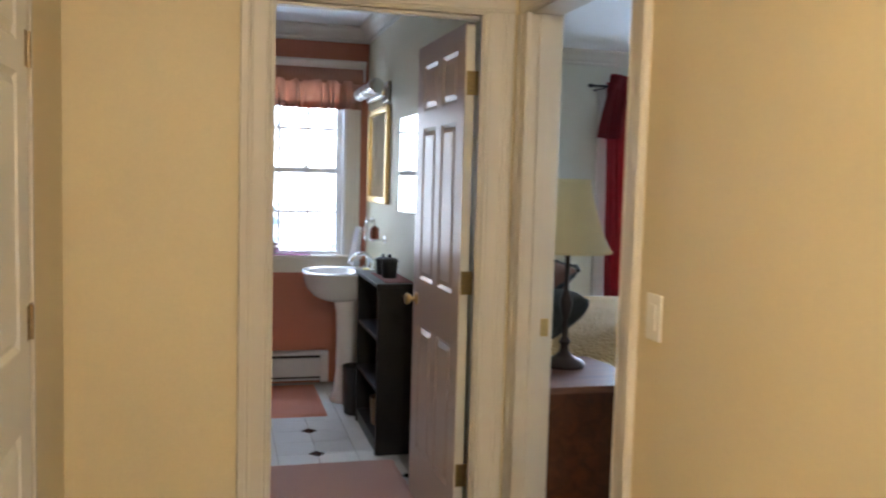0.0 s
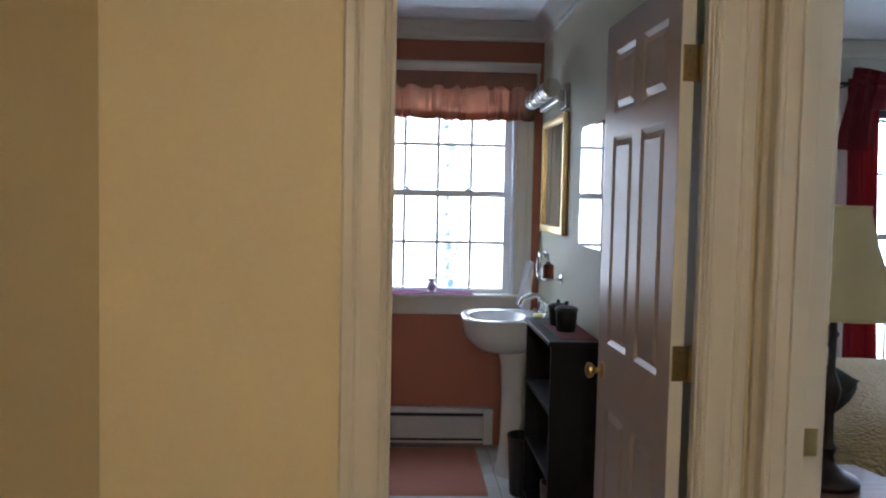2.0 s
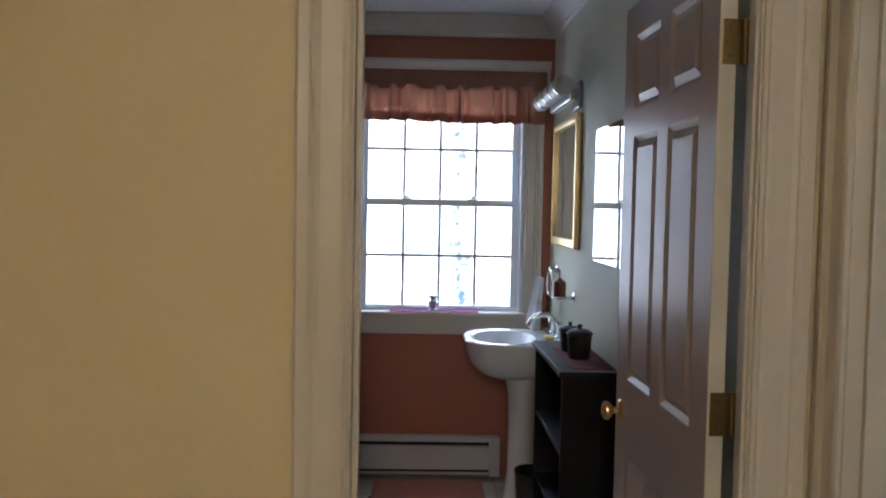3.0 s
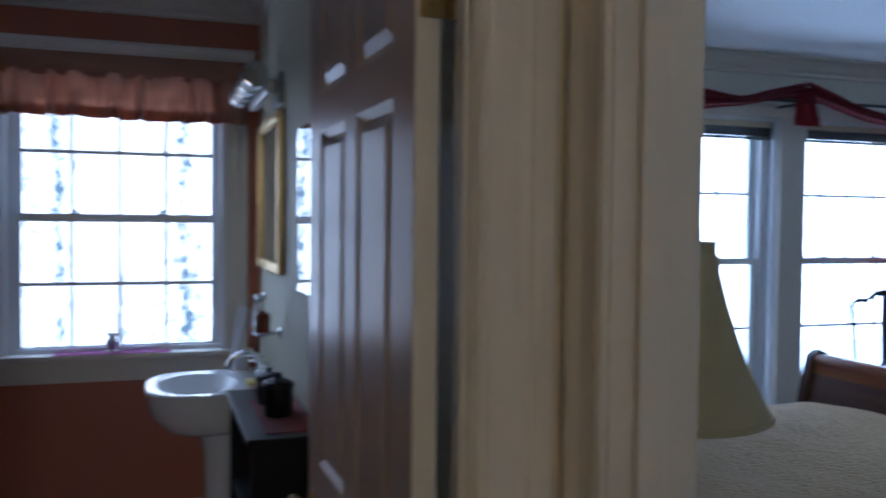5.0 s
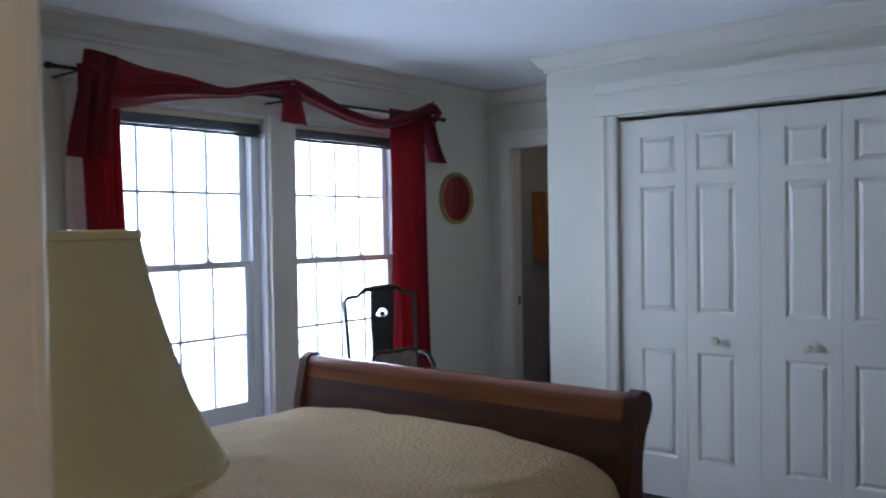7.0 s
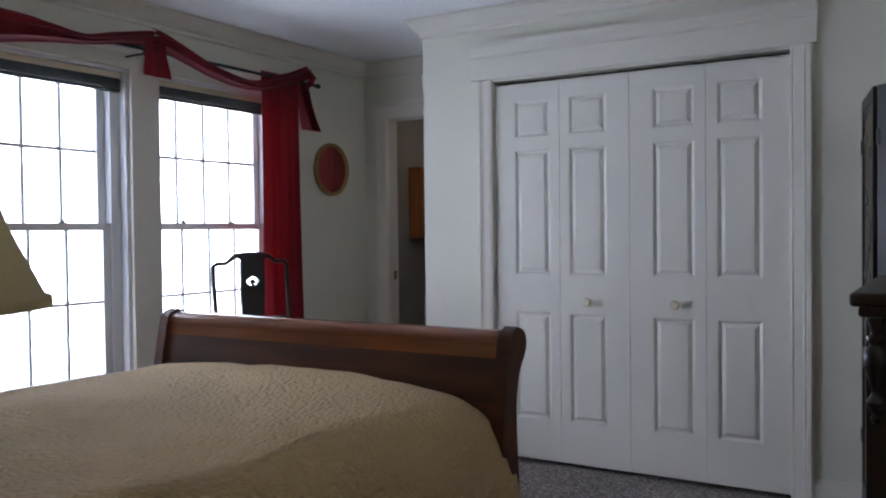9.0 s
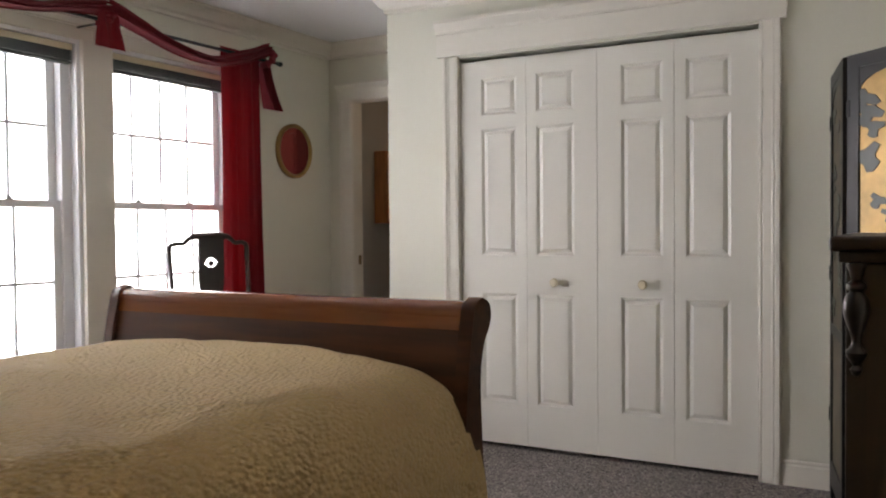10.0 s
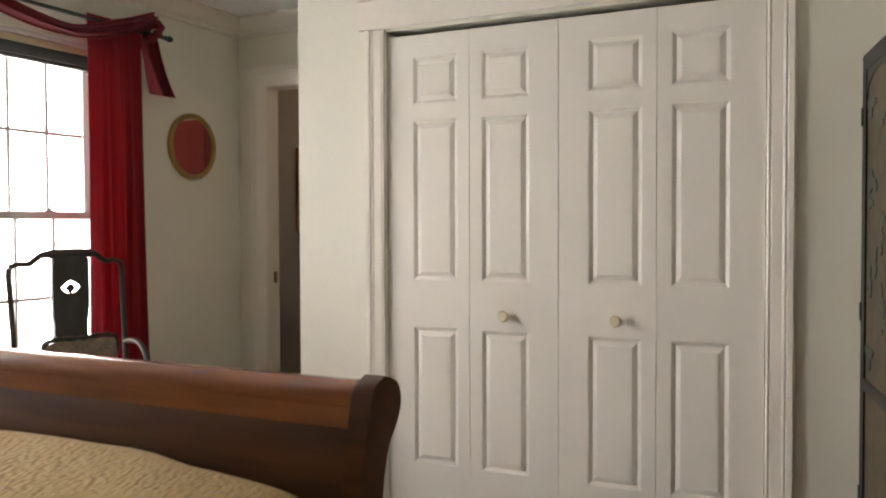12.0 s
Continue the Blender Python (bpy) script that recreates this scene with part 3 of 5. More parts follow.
# closet bifold doors
leafw = (CY1 - CY0 - 0.012) / 4
wide, narrow = 0.118, 0.052
for i in range(4):
    y_hi = CY1 - 0.003 - i * (leafw + 0.002)
    cols = ((wide, leafw - narrow),) if i in (0, 2) else ((narrow, leafw - wide),)
    leaf = thing("bifold_door", "white three-panel bifold closet door, shut", "closet door", pose(CLOSET_X + 0.012, y_hi, 0.022, 0, 0, -90), "bifold closet doors")
    panel_door(leaf, leafw, 2.005, cols, DOOR_WHITE, 0.032, ((0.215, 0.788), (0.985, 1.65), (1.717, 1.915)))
    if i in (1, 2):
        knob(leaf, IVORY, (0.158 if i == 1 else 0.232), 0.852, 0.023, 0.042, "round ivory knob", False)


# ---- windows ----
def window(name, label, hole, glass, meet, cell):
    """Double-hung window. glass: (x0, x1); meet: height of the meeting rail; cell: (width, height) of a pane; 4 columns, 2 rows in each sash."""
    w = thing(name, label, "window", kind="structure")
    x0, x1, z0, z1 = hole
    y = NORTH
    g0, g1 = glass
    part("window_frame", boxes(((x0, y - 0.001, z0), (x0 + 0.02, OUT - 0.01, z1)), ((x1 - 0.02, y - 0.001, z0), (x1, OUT - 0.01, z1)), ((x0 + 0.02, y - 0.001, z1 - 0.02), (x1 - 0.02, OUT - 0.01, z1)), ((x0 + 0.02, y + 0.04, z0), (x1 - 0.02, OUT, z0 + 0.022))), SKYLIT_SASH, w)
    rim = min(g0 - x0, x1 - g1) - 0.045
    for a, b in ((x0 + 0.0205, x0 + rim), (x1 - rim, x1 - 0.0205)):
        part("sash_track", boxes(((a, y + 0.050, z0 + 0.022), (b, y + 0.060, z1 - 0.02)), ((a, y + 0.096, z0 + 0.022), (b, y + 0.0975, z1 - 0.02)), ((a, y + 0.060, z0 + 0.022), (b - 0.004 if a < g0 else b, y + 0.140, z1 - 0.02))), SKYLIT_SASH, w)
    ch = cell[1]
    for nm, yy, base, top in (("lower_sash", y + 0.062, meet - 0.018 - 2 * ch, meet - 0.018), ("upper_sash", y + 0.098, meet + 0.018, meet + 0.018 + 2 * ch)):
        lo, hi = (z0 + 0.022, meet + 0.016) if nm == "lower_sash" else (meet - 0.016, min(z1 - 0.02, top + 0.05))
        bars = [((x0 + rim + 0.001, yy, lo), (g0, yy + 0.033, hi)), ((g1, yy, lo), (x1 - rim - 0.001, yy + 0.033, hi)), ((g0, yy, lo), (g1, yy + 0.033, base)), ((g0, yy, top), (g1, yy + 0.033, hi))]
        s = part(nm, boxes(*bars), SKYLIT_SASH, w)
        cw = (g1 - g0) / 4
        mb = bmesh.new()
        for i in (1, 2, 3):
            add_box(mb, (g0 + i * cw - 0.008, yy + 0.008, base), (g0 + i * cw + 0.008, yy + 0.026, top))
        for i in range(4):
            add_box(mb, (g0 + i * cw + (0.008 if i else 0), yy + 0.008, base + ch - 0.008), (g0 + (i + 1) * cw - (0.008 if i < 3 else 0), yy + 0.026, base + ch + 0.008))
        part("muntins", mb, SKYLIT_SASH, s)
        for i in range(4):
            for k in range(2):
                p = part("pane", box((g0 + i * cw + 0.006, yy + 0.015, base + k * ch + 0.006), (g0 + (i + 1) * cw - 0.006, yy + 0.018, base + (k + 1) * ch - 0.006)), GLASS, s)
                p.visible_shadow = False
        if nm == "lower_sash":
            for f in (0.27, 0.73):
                part("sash_lock", lathe([(0.028, 0), (0.028, 0.006), (0.016, 0.010), (0.012, 0.020), (0.004, 0.022)], 16, 0.5, (g0 + f * (g1 - g0), yy + 0.018, meet + 0.016)), STEEL, s, "nickel sash lock", True)
    return w


CELL = 0.366
bw = window("window_1", "white double-hung bathroom window with muntins", BW, (0.058, 0.85), 1.498, (0.203, 0.273))
w1 = window("window_2", "white double-hung bedroom window with muntins", W1, (3.02, 3.826), 1.288, (0.2, CELL))
w2 = window("window_3", "white double-hung bedroom window with muntins", W2, (4.15, 4.955), 1.288, (0.2, CELL))

# bathroom window trim
casing("casing", "x", NORTH, -1, BW[0] + 0.004, -1, 0.908, 2.19, TRIM, 0.09, bw)
casing("casing", "x", NORTH, -1, BW[1] - 0.004, 1, 0.908, 2.19, TRIM, 0.10, bw)
head_casing("head_casing", "x", NORTH, -1, -0.13, 1.02, 2.12, 0.136, TRIM, bw)
part("window_sill", box((-0.14, NORTH - 0.05, 0.884), (1.03, NORTH + 0.062, 0.908), 0.006), TRIM, bw)
part("apron", box((-0.11, NORTH - 0.018, 0.786), (1.01, NORTH, 0.884), 0.003), TRIM, bw)
# bedroom window trim
casing("casing", "x", NORTH, -1, W1[0] + 0.004, -1, 0.42, 2.10, TRIM, 0.10, w1)
part("mullion_casing", box((W1[1], NORTH - 0.026, 0.42), (W2[0] + 0.097, NORTH, 2.10), 0.004), TRIM, w1)
casing("casing", "x", NORTH, -1, W2[1] - 0.004, 1, 0.42, 2.10, TRIM, 0.10, w2)
for w, a, b in ((w1, W1[0] - 0.10, W1[1] + 0.06), (w2, W1[1] + 0.062, W2[1] + 0.10)):
    head_casing("head_casing", "x", NORTH, -1, a, b, 2.10, 0.10, TRIM, w, 0.0)
    part("window_sill", box((a, NORTH - 0.06, 0.392), (b, NORTH + 0.062, 0.42), 0.006), TRIM, w)
    part("apron", box((a + 0.02, NORTH - 0.018, 0.30), (b - 0.02, NORTH, 0.392), 0.003), TRIM, w)
for w, hole in ((w1, W1), (w2, W2)):
    bl = tagged(thing("window_blind", "dark grey-green blind drawn up under the window head", "blind", None, "bedroom window blinds"))
    part("headrail", box((hole[0] + 0.03, NORTH + 0.012, 2.045), (hole[1] - 0.03, NORTH + 0.05, 2.078), 0.004), IVORY, bl)
    for i in range(6):
        part("slat", box((hole[0] + 0.035, NORTH + 0.010, 2.040 - i * 0.0085), (hole[1] - 0.035, NORTH + 0.052, 2.0445 - i * 0.0085)), LACE, bl)
    part("bottom_rail", box((hole[0] + 0.035, NORTH + 0.012, 1.978), (hole[1] - 0.035, NORTH + 0.05, 1.992), 0.003), LACE, bl)

# pale daylight and far trees outside
structure("ground", box((-60, OUT, -1.2), (60, 80, -0.9)), material("lawn", (0.05, 0.08, 0.03), 0.9, grain=8, vary=0.4), "far lawn outside the windows", "ground")


def backdrop_material():
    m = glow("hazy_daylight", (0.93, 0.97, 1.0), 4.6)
    n, l = m.node_tree.nodes, m.node_tree.links
    co, rp = n.new("ShaderNodeTexCoord"), n.new("ShaderNodeValToRGB")
    mixed = []
    for scale, detail in (((1.5, 1.0, 0.06), 2.0), ((6.0, 1.0, 4.5), 6.0)):
        mp, no = n.new("ShaderNodeMapping"), n.new("ShaderNodeTexNoise")
        mp.inputs["Scale"].default_value = scale
        no.inputs["Scale"].default_value, no.inputs["Detail"].default_value, no.inputs["Roughness"].default_value = 1.0, detail, 0.7
        l.new(co.outputs["Object"], mp.inputs["Vector"])
        l.new(mp.outputs["Vector"], no.inputs["Vector"])
        mixed.append(no)
    both = n.new("ShaderNodeMix")
    both.inputs[0].default_value = 0.5
    l.new(mixed[0].outputs["Fac"], both.inputs[2])
    l.new(mixed[1].outputs["Fac"], both.inputs[3])
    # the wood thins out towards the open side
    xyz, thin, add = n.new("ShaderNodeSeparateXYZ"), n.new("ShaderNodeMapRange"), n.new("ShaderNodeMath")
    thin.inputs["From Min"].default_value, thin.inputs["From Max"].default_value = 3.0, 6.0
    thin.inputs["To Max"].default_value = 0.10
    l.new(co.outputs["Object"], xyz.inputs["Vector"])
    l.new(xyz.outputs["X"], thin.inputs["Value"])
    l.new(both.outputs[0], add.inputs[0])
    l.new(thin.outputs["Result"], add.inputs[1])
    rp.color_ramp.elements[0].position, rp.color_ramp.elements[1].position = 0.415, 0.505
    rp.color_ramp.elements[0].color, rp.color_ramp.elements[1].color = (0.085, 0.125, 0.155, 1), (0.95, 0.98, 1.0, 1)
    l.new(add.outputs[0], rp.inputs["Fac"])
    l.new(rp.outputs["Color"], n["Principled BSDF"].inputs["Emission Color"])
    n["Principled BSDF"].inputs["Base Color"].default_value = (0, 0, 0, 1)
    return m


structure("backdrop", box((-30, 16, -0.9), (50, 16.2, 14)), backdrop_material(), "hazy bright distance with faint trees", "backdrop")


# ---- bedroom things ----
def bezier(points, steps):
    """Smooth line through points (Catmull-Rom)."""
    pts = [Vector(p) for p in points]
    out = []
    for i in range(len(pts) - 1):
        p0, p1, p2, p3 = pts[max(i - 1, 0)], pts[i], pts[i + 1], pts[min(i + 2, len(pts) - 1)]
        for k in range(steps):
            t = k / steps
            out.append(0.5 * (2 * p1 + (p2 - p0) * t + (2 * p0 - 5 * p1 + 4 * p2 - p3) * t * t + (3 * p1 - p0 - 3 * p2 + p3) * t ** 3))
    out.append(pts[-1])
    return out


def sleigh_bed():
    bed = thing("sleigh_bed", "cherry sleigh bed with a scrolled footboard", "bed")
    y0, y1 = 3.298, 4.875
    # footboard panel, swept along y
    mid = bezier([(3.335, 0.22, 0), (3.330, 0.45, 0), (3.328, 0.62, 0), (3.345, 0.78, 0), (3.375, 0.88, 0)], 6)
    outline = [(p.x - 0.012, p.y) for p in mid] + [(p.x + 0.018, p.y) for p in reversed(mid)]
    # panel and posts take the shaded tone, rail and moulding the lit one
    part("footboard_panel", extrude_outline(outline, "y", y0 + 0.045, y1 - 0.045), CHERRY_SHADED, bed, "", True)
    # rounded top rail
    rail = []
    for i in range(20):
        a = 2 * math.pi * i / 20
        rail.append((3.405 + 0.050 * math.cos(a), 0.893 + 0.040 * math.sin(a)))
    part("top_rail", extrude_outline(rail, "y", y0 + 0.04, y1 - 0.04), CHERRY_LIT, bed, "polished reddish top rail in the lit wood tone", True)
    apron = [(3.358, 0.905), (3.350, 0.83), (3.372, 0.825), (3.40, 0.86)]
    part("rail_moulding", extrude_outline(apron, "y", y0 + 0.045, y1 - 0.045), CHERRY_LIT, bed, "", True)
    # scrolled end posts
    left = bezier([(3.30, 0.0, 0), (3.30, 0.2, 0), (3.292, 0.42, 0), (3.300, 0.62, 0), (3.325, 0.78, 0), (3.345, 0.875, 0), (3.362, 0.925, 0), (3.405, 0.945, 0)], 5)
    right = bezier([(3.405, 0.945, 0), (3.452, 0.925, 0), (3.466, 0.885, 0), (3.448, 0.845, 0), (3.415, 0.80, 0), (3.392, 0.70, 0), (3.400, 0.52, 0), (3.412, 0.36, 0), (3.395, 0.18, 0), (3.375, 0.06, 0), (3.375, 0.0, 0)], 5)
    prof = [(p.x, p.y) for p in left] + [(p.x, p.y) for p in right[1:]]
    for a in (y0, y1 - 0.045):
        bm = extrude_outline(prof, "y", a, a + 0.045)
        part("end_post", bm, CHERRY_SHADED, bed, "scrolled end post in the shaded wood tone", True)
    for y in (y0 + 0.06, y1 - 0.09):
        part("side_rail", box((1.28, y, 0.20), (3.33, y + 0.03, 0.40), 0.004), CHERRY_SHADED, bed)
    for y in (y0 + 0.06, y1 - 0.12):
        part("leg", box((1.28, y, 0.0), (1.34, y + 0.06, 0.40), 0.006), CHERRY_SHADED, bed)
    part("mattress", box((1.29, y0 + 0.10, 0.40), (3.31, y1 - 0.10, 0.69), 0.05, 4), material("mattress_ticking", (0.6, 0.58, 0.52), 0.8), bed, "", True)
    return bed


sleigh_bed()


def bedspread():
    """Quilted spread: crosses the bed, rounds its edges and hangs at both sides."""
    cross = bezier([(3.245, 0.10, 0), (3.250, 0.34, 0), (3.275, 0.52, 0), (3.332, 0.665, 0), (3.41, 0.738, 0), (3.55, 0.768, 0), (4.08, 0.790, 0), (4.60, 0.768, 0), (4.74, 0.738, 0), (4.82, 0.665, 0), (4.885, 0.52, 0), (4.91, 0.34, 0), (4.915, 0.10, 0)], 14)
    rows = []
    n = 150
    for i in range(n + 1):
        u = i / n
        x = 1.30 + 2.02 * u
        row = []
        for p in cross:
            hang = max(0.0, 0.70 - p.y) / 0.6
            side = -1 if p.x < 4.08 else 1
            w = 0.014 * noise.noise((x * 2.2, p.x * 2.2, 0)) + 0.006 * noise.noise((x * 5.5, p.x * 5.5, 3)) + 0.004 * noise.noise((x * 9, p.x * 9, p.y * 9))
            wave = hang * (0.016 * math.sin(x * 9.0 + 1.3) + 0.012 * math.sin(x * 21.0) + 0.012 * max(0.0, (u - 0.78) / 0.22) * math.sin(x * 34.0 + p.y * 5.0))
            end = max(0.0, (u - 0.93) / 0.07)
            drop = -0.035 * end ** 2 * (1 - min(1, hang))
            tuck = 0.075 * hang * max(0.0, (u - 0.90) / 0.10) ** 1.5
            row.append((x, p.x + side * (wave - tuck * 0.3), p.y + w + drop))
        rows.append(row)
    for k in range(1, 6):
        last = rows[n]
        rows.append([(1.30 + 2.02 + 0.006 * k, y, z - 0.012 * k * k if z > 0.5 else z) for x, y, z in last])
    t = thing("bedspread", "tan quilted matelasse spread over the bed", "bedspread")
    part("hem", tube([row[0] for row in rows[::3]], 0.006, 6), SPREAD, t, "", True)
    part("hem", tube([row[-1] for row in rows[::3]], 0.006, 6), SPREAD, t, "", True)
    part("quilt", sheet(rows, 0.008), SPREAD, t, "", True)
    return t


bedspread()


def cushion(name, label, mat, m, w, h, d, trim=None, category="pillow"):
    """Soft pillow: thick in the middle, pinched at the edge, w along x, h along z."""
    bm = bmesh.new()
    n = 18
    front, back = [], []
    for side, store in ((1, front), (-1, back)):
        for i in range(n + 1):
            row = []
            for j in range(n + 1):
                a, b = 2 * i / n - 1, 2 * j / n - 1
                puff = max(0.0, (1 - a ** 4) * (1 - b ** 4)) ** 0.55
                pin = 1 - 0.07 * (a * a * b * b)
                row.append(bm.verts.new((a * w / 2 * (1 - 0.06 * (1 - b * b) * 0 + 0) * pin, side * d / 2 * puff + 0.004 * noise.noise((a * 3, b * 3, side)), b * h / 2 * pin)))
            store.append(row)
    for store in (front, back):
        for i in range(n):
            for j in range(n):
                bm.faces.new((store[i][j], store[i + 1][j], store[i + 1][j + 1], store[i][j + 1]))
    bmesh.ops.remove_doubles(bm, verts=bm.verts, dist=0.003)
    t = thing(name, label, category, m)
    part("cover", bm, mat, t, "", True)
    if trim:
        loop = [(-w / 2 * 0.94, 0, -h / 2 * 0.94), (0, 0, -h / 2), (w / 2 * 0.94, 0, -h / 2 * 0.94), (w / 2, 0, 0), (w / 2 * 0.94, 0, h / 2 * 0.94), (0, 0, h / 2), (-w / 2 * 0.94, 0, h / 2 * 0.94), (-w / 2, 0, 0), (-w / 2 * 0.94, 0, -h / 2 * 0.94)]
        part("trim", tube(bezier(loop, 8), [0.010 + 0.004 * math.sin(k * 2.4) for k in range(65)], 6), trim, t, "dark ruffled edging", True)
    return t


cushion("throw_pillow", "dark green throw pillow leaning at the bed head", GREEN_CLOTH, pose(1.555, 3.52, 0.845, 0, 56, 8) @ pose(0, 0, 0, 0, 0, 90), 0.36, 0.30, 0.14)
cushion("throw_pillow", "brown and red striped pillow at the bed head", STRIPE_CLOTH, pose(1.55, 3.80, 0.905, 0, 52, 0) @ pose(0, 0, 0, 0, 0, 90), 0.46, 0.46, 0.12, BLACK_PLASTIC)


def nightstand():
    t = thing("nightstand", "cherry bow-front nightstand beside the bed", "nightstand")
    arc = [(1.24, 2.735), (1.56, 2.735)] + [(1.56 + 0.13 * math.sin(math.pi * (0.25 + 0.5 * k / 12)) - 0.092 + 0.07, 2.735 + 0.535 * k / 12) for k in range(13)] + [(1.56, 3.27), (1.24, 3.27)]
    part("top", extrude_outline(arc, "z", 0.664, 0.69), CHERRY_TOP, t, "polished bowed top", False)
    inner = [(1.25 + (x - 1.25) * 0.95, 3.0025 + (y - 3.0025) * 0.94) for x, y in arc]
    part("body", extrude_outline(inner, "z", 0.08, 0.664), CHERRY_SHADED, t)
    for k, (a, b) in enumerate(((0.46, 0.645), (0.27, 0.45), (0.10, 0.26))):
        face = [(1.25 + (x - 1.25) * 0.965, 3.0025 + (y - 3.0025) * 0.90) for x, y in arc[2:15]]
        outline = face + [(x - 0.02, y) for x, y in reversed(face)]
        d = part("drawer", extrude_outline(outline, "z", a, b), CHERRY_SHADED, t)
        part("knob", lathe([(0.006, 0), (0.006, 0.012), (0.014, 0.018), (0.014, 0.024), (0.004, 0.028)], 16), OLD_BRASS, d, "brass knob", True, pose(1.632, 3.0, (a + b) / 2, 0, 90, 0))
    for x, y in ((1.26, 2.76), (1.54, 2.76), (1.26, 3.20), (1.54, 3.20)):
        part("foot", box((x, y, 0), (x + 0.05, y + 0.05, 0.08), 0.006), CHERRY_SHADED, t)
    return t


nightstand()


def table_lamp():
    t = thing("table_lamp", "bronze table lamp with a flared cream shade", "lamp", pose(1.455, 3.09, 0.69))
    part("base", lathe([(0.005, 0), (0.085, 0), (0.088, 0.012), (0.080, 0.026), (0.045, 0.040), (0.022, 0.060), (0.016, 0.085), (0.024, 0.105), (0.014, 0.125), (0.012, 0.20), (0.022, 0.235), (0.028, 0.27), (0.018, 0.30), (0.010, 0.32), (0.010, 0.46), (0.016, 0.47), (0.016, 0.52), (0.004, 0.53)], 32), BRICK_BROWN, t, "dark bronze turned base", True)
    prof = [(0.180, 0.482), (0.177, 0.487), (0.159, 0.524), (0.138, 0.568), (0.119, 0.623), (0.102, 0.678), (0.089, 0.730), (0.081, 0.770), (0.079, 0.780)]
    bm = bmesh.new()
    rings = []
    for r, z in prof + [(r - 0.003, z) for r, z in reversed(prof)]:
        rings.append([bm.verts.new((r * math.cos(a * math.pi / 32), r * math.sin(a * math.pi / 32), z)) for a in range(64)])
    for a, b in zip(rings, rings[1:] + rings[:1]):
        for i in range(64):
            bm.faces.new((a[i], a[(i + 1) % 64], b[(i + 1) % 64], b[i]))
    sh = part("shade", bm, SHADE_CLOTH, t, "cream silk bell shade", True)
    for r, z in ((0.1795, 0.485), (0.081, 0.775)):
        part("binding", lathe([(r, z - 0.006), (r + 0.002, z - 0.005), (r + 0.002, z + 0.005), (r, z + 0.006), (r - 0.004, z + 0.005), (r - 0.004, z - 0.005), (r, z - 0.006)], 64), SHADE_CLOTH, sh, "", True)
    part("harp", tube(bezier([(0.012, 0, 0.50), (0.05, 0, 0.58), (0.045, 0, 0.70), (0, 0, 0.780), (-0.045, 0, 0.70), (-0.05, 0, 0.58), (-0.012, 0, 0.50)], 5), 0.0025, 6), BRASS, t)
    for k in range(3):
        a = 2 * math.pi * k / 3
        part("spoke", tube([(0, 0, 0.780), (0.08 * math.cos(a), 0.08 * math.sin(a), 0.780)], 0.002, 6), BRASS, t)
    part("bulb", lathe([(0.006, 0.53), (0.013, 0.535), (0.028, 0.575), (0.030, 0.60), (0.020, 0.63), (0.003, 0.638)], 20), FROST, t, "", True)
    return t


table_lamp()


